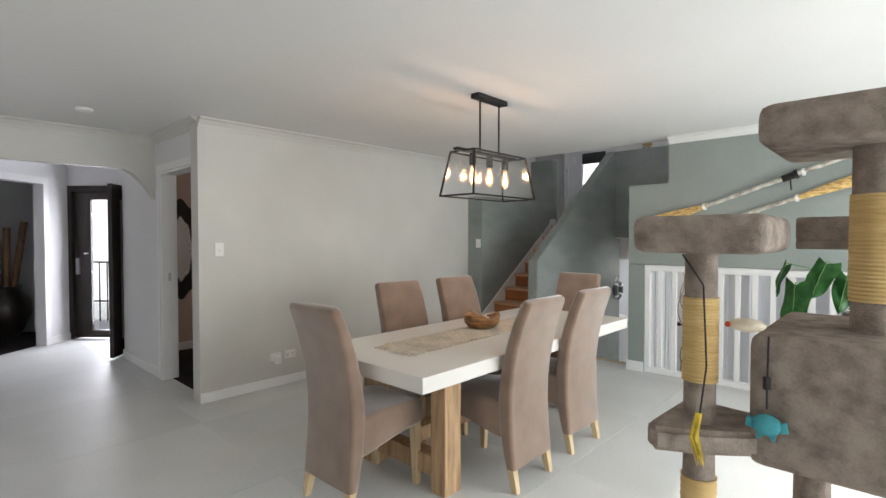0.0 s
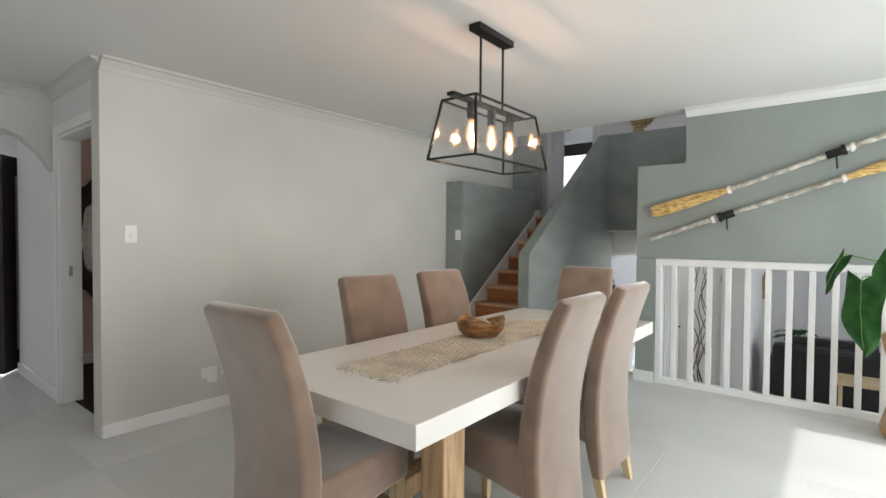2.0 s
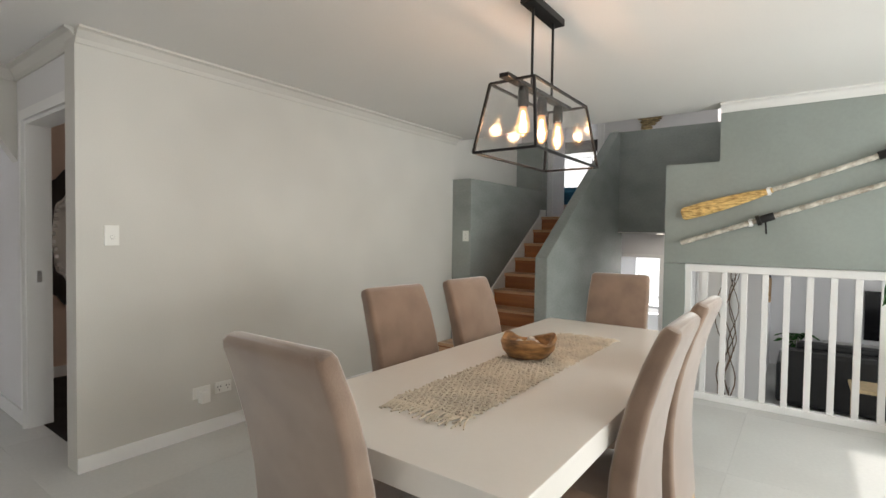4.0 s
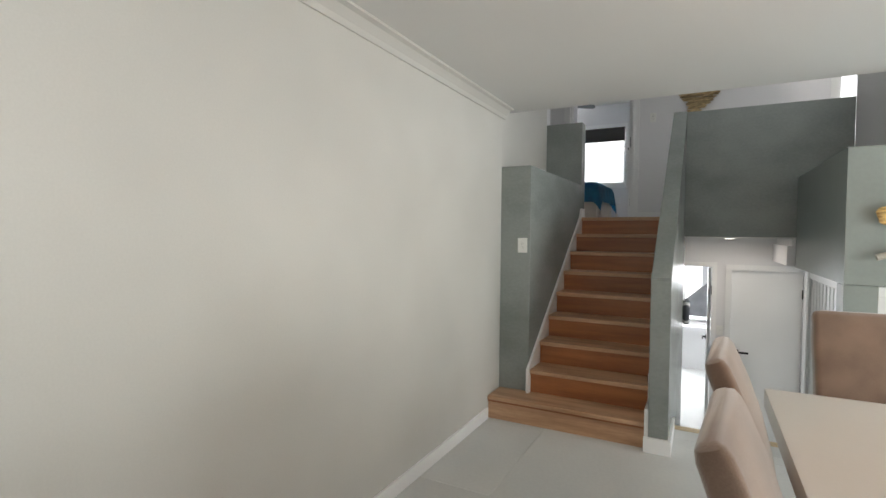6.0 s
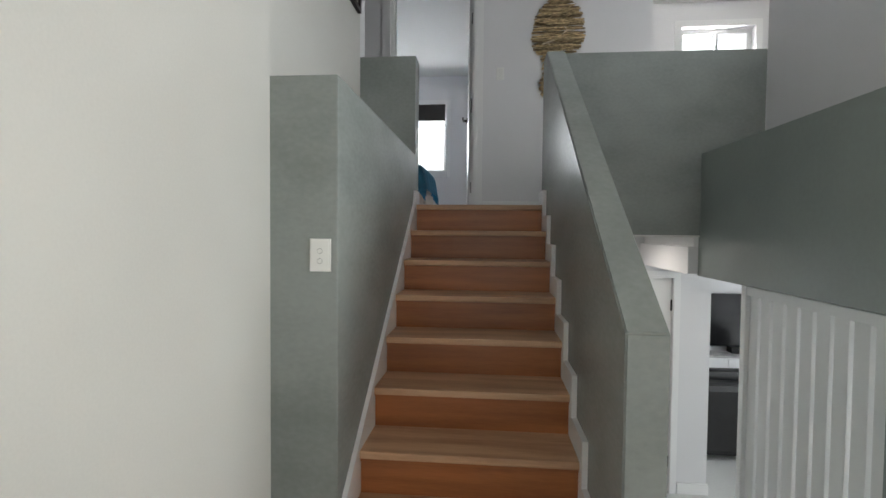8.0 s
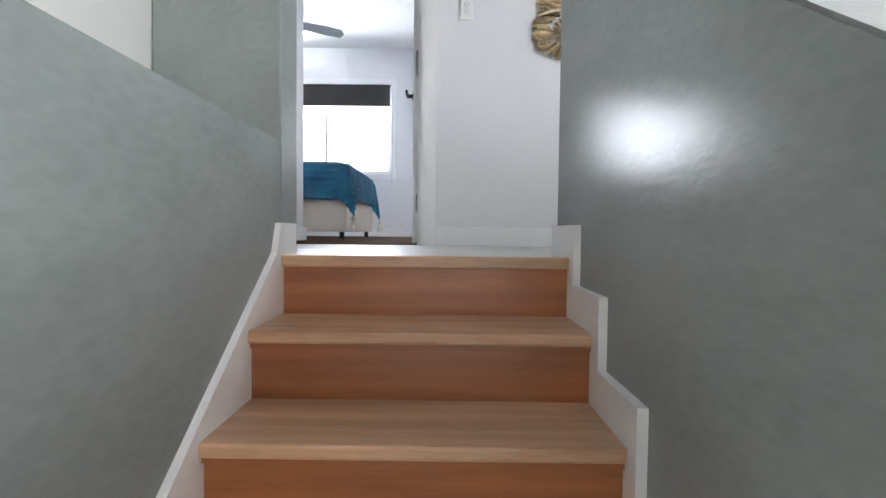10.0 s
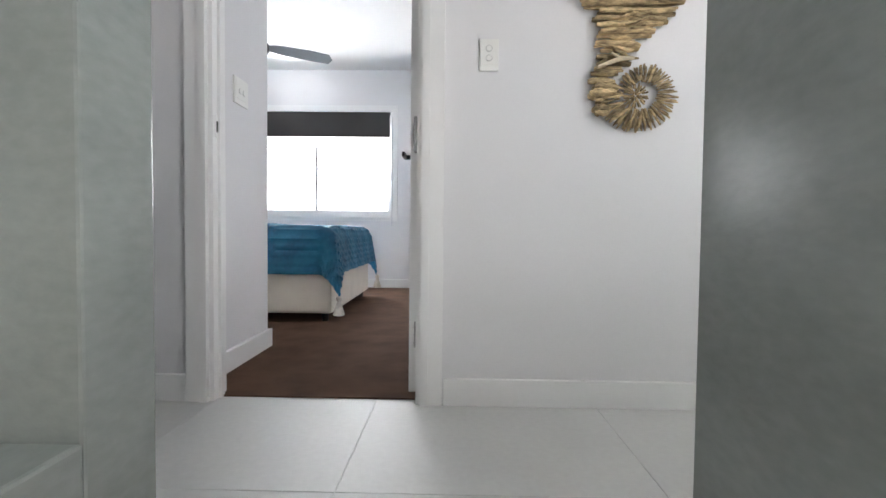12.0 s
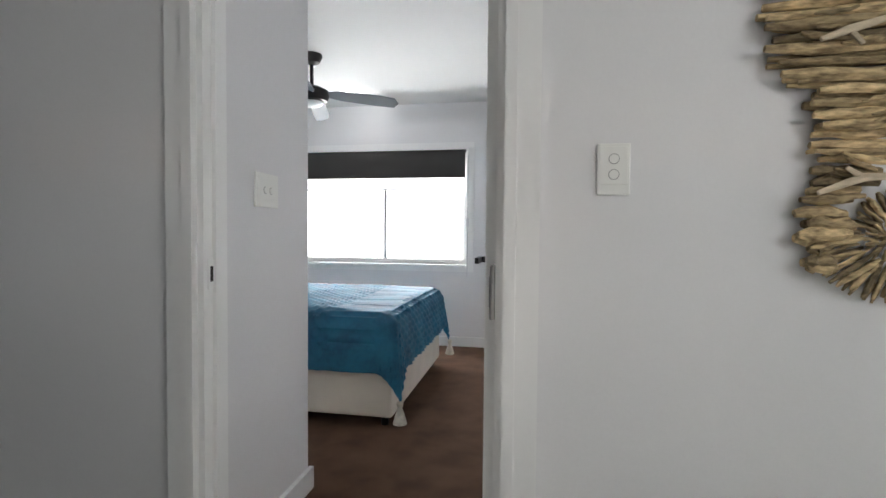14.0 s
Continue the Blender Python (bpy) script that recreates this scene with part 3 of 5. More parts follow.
# ---- windows ----
def window(name, x0, x1, y, z0, z1, mullions, label, transom=0.0):
    w = thing(name, label, "window", kind="structure")
    f = 0.05
    part("window_frame", boxes((x0, x0 + f, y, y + 0.06, z0, z1), (x1 - f, x1, y, y + 0.06, z0, z1), (x0 + f, x1 - f, y, y + 0.06, z1 - f, z1), (x0 + f, x1 - f, y, y + 0.06, z0, z0 + f)), TRIM, w)
    part("window_trim", boxes((x0 - 0.07, x0, y - 0.10, y - 0.085, z0 - 0.07, z1 + 0.07), (x1, x1 + 0.07, y - 0.10, y - 0.085, z0 - 0.07, z1 + 0.07), (x0, x1, y - 0.10, y - 0.085, z1, z1 + 0.07)), TRIM, w)
    part("window_sill", boxes((x0, x1, y - 0.13, y, z0 - 0.03, z0), (x0, x1, y - 0.10, y - 0.085, z0 - 0.07, z0 - 0.03)), TRIM, w)
    if transom:
        part("transom", boxes((x0 + f, x1 - f, y - 0.003, y + 0.045, z1 - f - transom, z1 - f - transom + 0.016)), STEEL, w, "thin grey sash head")
    edges = [x0 + f] + list(mullions) + [x1 - f]
    for m_ in mullions:
        part("mullion", boxes((m_ - 0.018, m_ + 0.018, y - 0.005, y + 0.05, z0 + f, z1 - f - transom)), STEEL, w, "grey aluminium sash stile")
    for a, b in zip(edges, edges[1:]):
        p = part("pane", boxes((a, b, y + 0.03, y + 0.036, z0 + f, z1 - f)), GLASS, w)
        p.visible_shadow = False
    return w


window("window_1", -6.0, -4.17, 11.74, 2.42, 3.56, [-5.03], "white framed bedroom sliding window", 0.34)
window("window_2", -1.3, -0.5, 9.29, 2.6, 3.75, [-0.88], "white framed landing window")
setting("backdrop_bedroom", boxes((-7.0, -3.0, 12.6, 12.65, 1.0, 5.0)), OUT, "blown-out daylight outside the bedroom", "backdrop")
setting("backdrop_landing", boxes((-3.0, 1.0, 10.4, 10.45, 1.6, 5.0)), OUT, "blown-out daylight outside the landing", "backdrop")
BLINDM = mat("charcoal_blind_fabric", (0.04, 0.037, 0.036), 0.8, 0.1, 4, 200, 0.1)
blind = thing("roller_blind", "charcoal fabric roller blind, mostly raised", "blind")
part("fabric", boxes((-5.98, -4.19, 11.655, 11.66, 3.30, 3.55)), BLINDM, blind)
bm = bmesh.new()
tube(bm, [(-5.98, 11.675, 3.55), (-4.19, 11.675, 3.55)], 0.022, 12)
part("roller", bm, BLINDM, blind)
part("bottom_bar", boxes((-5.98, -4.19, 11.65, 11.665, 3.285, 3.303), soft=0.003), BLINDM, blind)
bm = bmesh.new()
tube(bm, [(-4.16, 11.64, 3.5), (-4.16, 11.64, 2.30)], 0.004, 6)
part("chain", bm, STEEL, blind)
part("chain_guide", boxes((-4.172, -4.148, 11.63, 11.65, 2.80, 2.88)), STEEL, blind)

# ---- switches and sockets ----
RIM = mat("grey_switch_rim", (0.35, 0.35, 0.34), 0.5, 0.02, 4, 60, 0.0)


def plate(name, m, w, h, dots, label, kind="switch"):
    """A wall plate in its own x-z plane, facing -y."""
    ob = thing(name, label, kind, at=m)
    part("cover", boxes((-w / 2, w / 2, -0.009, 0, -h / 2, h / 2), soft=0.002), PLASTIC, ob)
    if dots:
        part("face", boxes((-w * 0.42, w * 0.42, -0.0115, -0.009, -h * 0.30, h * 0.44), soft=0.001), PLASTIC, ob)
    for u, v, r in dots:
        bm = bmesh.new()
        tube(bm, [(u, -0.009, v), (u, -0.0145, v)], r, 16)
        part("button", bm, PLASTIC, ob)
        bm = bmesh.new()
        tube(bm, [(u, -0.009, v), (u, -0.0125, v)], r + 0.0018, 16)
        part("rim", bm, RIM, ob)
    return ob


plate("light_switch", pose(-4.2, 1.66, 1.31, 0, 0, 90), 0.075, 0.115, [(0, -0.01, 0.009)], "white single light switch on the dining wall")
plate("light_switch", pose(-4.015, 5.008, 1.33), 0.075, 0.115, [(0, 0.015, 0.008), (0, -0.02, 0.008)], "white light switch on the sage half wall")
plate("light_switch", pose(-3.348, 7.955, 2.875), 0.069, 0.112, [(0, 0.022, 0.010), (0, -0.012, 0.010)], "white double light switch on the hall wall")
plate("light_switch", pose(-4.475, 8.46, 2.88, 0, 0, 90), 0.15, 0.122, [(-0.02, 0, 0.011), (0.02, 0, 0.011)], "white light switch inside the bedroom")
plate("light_switch", pose(-2.565, 7.94, 0.30), 0.075, 0.115, [(0, 0, 0.008)], "white light switch beside the lower door")
socket = plate("power_outlet", pose(-4.2, 2.325, 0.285, 0, 0, 90), 0.115, 0.075, [], "white double power outlet low on the wall", "outlet")
for u in (-0.03, 0.03):
    part("socket_hole", boxes((u - 0.012, u - 0.008, -0.0105, -0.008, 0.0, 0.012), (u + 0.008, u + 0.012, -0.0105, -0.008, 0.0, 0.012), (u - 0.002, u + 0.002, -0.0105, -0.008, -0.02, -0.008)), BLACK, socket)
    part("rocker", boxes((u - 0.006, u + 0.006, -0.013, -0.008, 0.017, 0.03)), PLASTIC, socket)
plug = thing("plug_adapter", "white plug-in adapter on the dining wall", "adapter")
part("body", boxes((-4.202, -4.15, 2.155, 2.215, 0.215, 0.295), soft=0.008), PLASTIC, plug)
part("cover", boxes((-4.202, -4.192, 2.12, 2.235, 0.245, 0.32), soft=0.002), PLASTIC, plug)
strike = solo("strike_plate", boxes((-5.1855, -5.182, 1.57, 1.595, 0.98, 1.06)), STEEL, "steel strike plate on the side door jamb", "strike plate")
bm = bmesh.new()
lathe(bm, [(0.055, 2.40), (0.06, 2.405), (0.06, 2.421)], (-4.55, 0.78, 0), 24)
solo("smoke_detector", bm, PLASTIC, "round white smoke detector on the ceiling", "detector", smooth=True)

# ---- white balustrade under the sage wall ----
rail = thing("balustrade", "white painted timber balustrade with square balusters", "railing", kind="structure")
part("top_rail", boxes((-1.835, 2.2, 5.075, 5.155, 1.065, 1.126), soft=0.004), TRIM, rail)
part("bottom_rail", boxes((-1.835, 2.2, 5.085, 5.145, 0.0, 0.055), soft=0.004), TRIM, rail)
part("end_post", boxes((-1.833, -1.785, 5.078, 5.152, 0.055, 1.065), soft=0.003), TRIM, rail)
slat = mesh_of("baluster", boxes((-0.021, 0.021, -0.018, 0.018, 0.055, 1.066), soft=0.003), TRIM)
for i in range(27):
    ob = new("baluster", slat)
    ob.parent, ob.location = rail, (-1.688 + 0.1405 * i, 5.115, 0)
rail = thing("stair_balustrade", "white painted balustrade beside the lower stair", "railing", kind="structure")
part("top_rail", boxes((-1.985, -1.925, 5.232, 6.28, 1.075, 1.125), soft=0.004), TRIM, rail)
slope_bm = bmesh.new()
prism(slope_bm, [(5.232, 0.0), (6.28, -0.69), (6.28, -0.62), (5.232, 0.07)], "x", -1.985, -1.925)
part("bottom_rail", slope_bm, TRIM, rail)
for i in range(9):
    y = 5.24 + 0.113 * i
    part("baluster", boxes((-1.972, -1.938, y, y + 0.085, -0.66 * (y - 5.232) + 0.02, 1.08), soft=0.003), TRIM, rail)
for y in (6.24,):
    part("end_post", boxes((-1.99, -1.92, y, y + 0.05, LOW, 1.125), soft=0.003), TRIM, rail)

# ---- dining table ----
TX, TY0, TY1, TOP = -2.008, 1.487, 3.857, 0.75
table = thing("dining_table", "long white-topped dining table on raw timber trestles", "table", at=pose(TX, 0, 0))
part("tabletop", boxes((-0.495, 0.495, TY0, TY1, TOP - 0.08, TOP), soft=0.003), TABLE, table)
for y in (1.86, 3.48):
    for s in (-1, 1):
        part("leg", boxes((s * 0.30 - 0.055, s * 0.30 + 0.055, y - 0.065, y + 0.065, 0, TOP - 0.08), soft=0.006), RAW, table)
    part("cross_rail", boxes((-0.245, 0.245, y - 0.05, y + 0.05, 0.08, 0.19), soft=0.006), RAW, table)
part("stretcher", boxes((-0.05, 0.05, 1.91, 3.43, 0.19, 0.28), soft=0.006), RAW, table)

# macrame runner: pairs of cords that cross, with a fringe at both ends
CORD = mat("undyed_cotton_cord", (0.64, 0.56, 0.45), 0.95, 0.12, 8, 300, 0.4, spec=0.1)
runner = thing("table_runner", "cream macrame table runner with fringed ends", "table runner")
rng = random.Random(4)
bm = bmesh.new()
X0, X1, Y0, Y1 = -2.188, -1.872, 1.825, 3.285
n = 27
for i in range(n):
    ph, x = (i % 2) * math.pi, X0 + (X1 - X0) * (i + 0.5) / n
    pts, steps = [], 140
    for s in range(steps + 1):
        y = Y0 + (Y1 - Y0) * s / steps
        a = 2 * math.pi * s / 5.0
        big = 0.006 * math.sin(2 * math.pi * y / 0.21 + i * 0.42)
        pts.append((x + 0.0068 * math.sin(a + ph) + big, y, TOP + 0.0065 + 0.0028 * math.sin(2 * a + ph + i) + rng.uniform(-0.001, 0.001)))
    tube(bm, pts, 0.0046, 5)
tagged(part("weave", bm, CORD, runner), kind="stuff")
bm = bmesh.new()
for k in range(42):
    y = Y0 + (Y1 - Y0) * (k + 0.5) / 42
    pts = [(X0 - 0.008 + (X1 - X0 + 0.016) * s / 26, y + 0.012 * math.sin(s * 0.97 + k * 1.7) + 0.008 * abs(((s / 26.0 * 4) % 2) - 1), TOP + 0.007 + 0.003 * math.sin(s * 1.9 + k)) for s in range(27)]
    tube(bm, pts, 0.0046, 5)
tagged(part("knotted_cord", bm, CORD, runner), kind="stuff")
bm = bmesh.new()
for end, d in ((Y0, -1), (Y1, 1)):
    for i in range(60):
        x = X0 + (X1 - X0) * (i + 0.5) / 60
        lean, long = rng.uniform(-0.035, 0.035), rng.uniform(0.05, 0.10)
        tube(bm, [(x, end, TOP + 0.006), (x + lean * 0.4, end + d * long * 0.5, TOP + rng.uniform(0.004, 0.009)), (x + lean, end + d * long, TOP + 0.0035)], 0.0028, 5)
tagged(part("fringe", bm, CORD, runner), kind="stuff")

# root-wood bowl with shells
BOWLW = mat("polished_root_wood", (0.36, 0.18, 0.065), 0.35, 0.35, 13, 40, 0.15, dark=(0.07, 0.028, 0.01), stretch=(1, 1, 3))
bowl = thing("wooden_bowl", "irregular polished root-wood bowl holding shells", "bowl", at=pose(-2.07, 2.63, TOP + 0.012, 0, 0, 20) @ Matrix.Scale(0.93, 4))
bm = bmesh.new()
n, rings = 36, []
for r, h in ((0.05, 0.0), (0.085, 0.012), (0.112, 0.05), (0.122, 0.095), (0.115, 0.108), (0.10, 0.10), (0.088, 0.055), (0.06, 0.026), (0.02, 0.02)):
    ring = []
    for k in range(n):
        a = 2 * math.pi * k / n
        wob = 1 + 0.07 * math.sin(2 * a + 0.5) + 0.05 * math.sin(3 * a + 2) + 0.02 * math.sin(7 * a)
        lift = 1 + (0.09 * math.sin(a * 2 + 1) + 0.13 * math.sin(3 * a) + 0.05 * math.sin(5 * a + 1) if h > 0.05 else 0)
        ring.append(bm.verts.new((r * wob * math.cos(a) * 1.1, r * wob * math.sin(a) * 0.95, h * lift)))
    rings.append(ring)
for a, b in zip(rings, rings[1:]):
    for k in range(n):
        bm.faces.new((a[k], a[(k + 1) % n], b[(k + 1) % n], b[k]))
bm.faces.new(rings[0][::-1])
bm.faces.new(rings[-1])
part("body", bm, BOWLW, bowl, smooth=True)
SHELL = mat("pale_shell", (0.72, 0.62, 0.52), 0.4, 0.2, 20, 90, 0.1, per_object=0.2)
for i in range(14):
    a, r = rng.uniform(0, 6.28), rng.uniform(0, 0.062)
    bm = bmesh.new()
    s = rng.uniform(0.010, 0.02)
    lathe(bm, [(0.001, 0), (s * 0.7, s * 0.3), (s, s * 0.8), (s * 0.55, s * 1.5), (s * 0.12, s * 2.3)], (0, 0, 0), 9)
    tagged(solo("shell", bm, SHELL, "small pale sea shell in the wooden bowl", "shell", "shells in the bowl", smooth=True, at=pose(-2.07 + r * math.cos(a), 2.63 + r * math.sin(a), TOP + 0.075 + r * 0.1 + 0.006 * (i % 3), rng.uniform(40, 120), rng.uniform(-40, 40), rng.uniform(0, 360))))


# ---- dining chairs ----
def build_chair(at):
    """A high-backed upholstered chair that faces +y."""
    c = thing("dining_chair", "taupe suede high-back dining chair with oak legs", "chair", "chairs round the table", at=at)
    def ring(bm, y, z, tilt, w, t, r):
        """A rounded rectangle across the chair, w wide and t thick, leaning by tilt."""
        out = []
        for cx, cv, a0 in ((w - r, t - r, 0), (r - w, t - r, 90), (r - w, r - t, 180), (w - r, r - t, 270)):
            for k in range(5):
                a = radians(a0 + 22.5 * k)
                u, v = cx + r * math.cos(a), cv + r * math.sin(a)
                out.append(bm.verts.new((u, y + v * math.cos(tilt), z + v * math.sin(tilt))))
        return out

    def loft(rings, bm):
        for p, q in zip(rings, rings[1:]):
            for k in range(len(p)):
                bm.faces.new((p[k], p[(k + 1) % len(p)], q[(k + 1) % len(q)], q[k]))
        bm.faces.new(rings[0][::-1]), bm.faces.new(rings[-1])
        bmesh.ops.recalc_face_normals(bm, faces=bm.faces[:])

    bm = bmesh.new()
    line = [(-0.225, 0.13, 0.0, 0.030), (-0.213, 0.20, -0.10, 0.036), (-0.195, 0.32, -0.10, 0.042), (-0.185, 0.46, 0.0, 0.046), (-0.19, 0.58, 0.10, 0.044), (-0.207, 0.70, 0.18, 0.041), (-0.234, 0.82, 0.25, 0.038), (-0.268, 0.93, 0.32, 0.035), (-0.300, 1.012, 0.36, 0.033), (-0.315, 1.048, 0.38, 0.031)]
    rings = [ring(bm, y, z, tilt, 0.208 - 0.006 * (z > 1.0), t, min(0.022, t * 0.8)) for y, z, tilt, t in line]
    rings.append(ring(bm, -0.323, 1.065, 0.38, 0.196, 0.025, 0.02))
    rings.append(ring(bm, -0.327, 1.073, 0.38, 0.178, 0.013, 0.012))
    loft(rings, bm)
    part("backrest", bm, FABRIC, c, smooth=True)
    bm = bmesh.new()
    rings = [ring(bm, y, z, math.pi / 2, w, t, r) for y, z, w, t, r in ((-0.19, 0.385, 0.20, 0.105, 0.02), (-0.13, 0.395, 0.208, 0.105, 0.022), (-0.05, 0.405, 0.211, 0.098, 0.024), (0.05, 0.417, 0.212, 0.088, 0.024), (0.15, 0.424, 0.212, 0.080, 0.024), (0.23, 0.424, 0.211, 0.074, 0.024), (0.265, 0.42, 0.206, 0.068, 0.024), (0.282, 0.416, 0.196, 0.056, 0.022), (0.287, 0.414, 0.18, 0.042, 0.02))]
    loft(rings, bm)
    part("seat", bm, FABRIC, c, smooth=True)
    for x in (-0.178, 0.178):
        for y0, y1, z in ((-0.25, -0.215, 0.16), (0.245, 0.235, 0.37)):
            bm = bmesh.new()
            lo = [(-0.016, -0.016), (0.016, -0.016), (0.016, 0.016), (-0.016, 0.016)]
            hi = [(1.5 * u, 1.5 * v) for u, v in lo]
            a = [bm.verts.new((x + u, y0 + v, 0)) for u, v in lo]
            b = [bm.verts.new((x + u, y1 + v, z)) for u, v in hi]
            bm.faces.new(a[::-1]), bm.faces.new(b)
            for k in range(4):
                bm.faces.new((a[k], a[(k + 1) % 4], b[(k + 1) % 4], b[k]))
            part("leg", bm, OAK, c, "pale oak leg")
    return c


chair = build_chair(pose(-2.07, 1.565, 0, 0, 0, 1))
for m in (pose(-1.66, 2.282, 0, 0, 0, 91), pose(-1.675, 2.95, 0, 0, 0, 89), pose(-2.40, 2.372, 0, 0, 0, -95), pose(-2.385, 3.02, 0, 0, 0, -94), pose(-2.075, 3.835, 0, 0, 0, 184)):
    copy_thing(chair, m)

# ---- pendant lamp ----
LX, LY, ZT, ZB = -2.056, 2.703, 2.005, 1.70
lamp = thing("pendant_lamp", "black framed glass lantern pendant with three filament bulbs", "lamp")
part("ceiling_rose", boxes((LX - 0.035, LX + 0.035, LY - 0.17, LY + 0.17, 2.385, 2.42), soft=0.003), BLACK, lamp)
for y in (LY - 0.11, LY + 0.11):
    bm = bmesh.new()
    tube(bm, [(LX, y, ZT), (LX, y, 2.387)], 0.0065, 10)
    part("rod", bm, BLACK, lamp, smooth=True)
PANEL = glass_mat("lantern_glass", 0.09)
tc = [Vector((LX + sx * 0.106, LY + sy * 0.302, ZT)) for sx, sy in ((-1, -1), (1, -1), (1, 1), (-1, 1))]
bc = [Vector((LX + sx * 0.149, LY + sy * 0.363, ZB)) for sx, sy in ((-1, -1), (1, -1), (1, 1), (-1, 1))]
bm = bmesh.new()
for k in range(4):
    for a, b in ((tc[k], tc[(k + 1) % 4]), (bc[k], bc[(k + 1) % 4]), (tc[k], bc[k])):
        tube(bm, [a, b], 0.0075, 4)
part("frame", bm, BLACK, lamp)
part("lamp_bar", boxes((LX - 0.022, LX + 0.022, LY - 0.37, LY + 0.305, ZT - 0.004, ZT + 0.014), soft=0.002), BLACK, lamp)
for k in range(4):
    bm = bmesh.new()
    a, b, c, d = tc[k], tc[(k + 1) % 4], bc[(k + 1) % 4], bc[k]
    inn = (Vector((LX, LY, a.z)) - (a + b) / 2).normalized() * 0.003
    vs = [bm.verts.new(p) for p in (a, b, c, d)] + [bm.verts.new(p + inn) for p in (a, b, c, d)]
    for f in ((0, 1, 2, 3), (7, 6, 5, 4), (0, 4, 5, 1), (1, 5, 6, 2), (2, 6, 7, 3), (3, 7, 4, 0)):
        bm.faces.new([vs[i] for i in f])
    pane = part("glass_panel", bm, PANEL, lamp)
    pane.visible_shadow = False
AMBER = glass_mat("amber_bulb_glass", 0.0, (1.0, 0.88, 0.73))
am = AMBER.node_tree
lit = am.nodes.new("ShaderNodeEmission")
lit.inputs[0].default_value, lit.inputs[1].default_value = (1.0, 0.55, 0.27, 1), 0.75
both = am.nodes.new("ShaderNodeAddShader")
am.links.new(am.nodes["Material Output"].inputs[0].links[0].from_socket, both.inputs[0])
am.links.new(lit.outputs[0], both.inputs[1])
am.links.new(both.outputs[0], am.nodes["Material Output"].inputs[0])
for y in (LY - 0.19, LY, LY + 0.19):
    bm = bmesh.new()
    lathe(bm, [(0.021, 0.0), (0.024, 0.004), (0.024, 0.075), (0.019, 0.082), (0.019, 0.09)], (LX, y, ZT - 0.09), 16)
    part("socket", bm, BLACK, lamp, smooth=True)
    bm = bmesh.new()
    lathe(bm, [(0.004, -0.135), (0.014, -0.128), (0.027, -0.108), (0.031, -0.085), (0.026, -0.05), (0.016, -0.015), (0.013, 0.0)], (LX, y, ZT - 0.09), 18)
    bulb = part("bulb", bm, AMBER, lamp, "amber glass filament bulb", smooth=True)
    bulb.visible_shadow = False
    bm = bmesh.new()
    for k in range(8):
        a = k * math.pi / 4
        tube(bm, [(LX + 0.005 * math.cos(a), y + 0.005 * math.sin(a), ZT - 0.11), (LX + 0.014 * math.cos(a), y + 0.014 * math.sin(a), ZT - 0.2)], 0.0022, 5)
    fil = part("filament", bm, FILAMENT, bulb)
    fil.visible_shadow = False
    bulb_lamp("bulb_light", (LX, y, ZT - 0.165), 4.0, 0.025, (1.0, 0.62, 0.42))

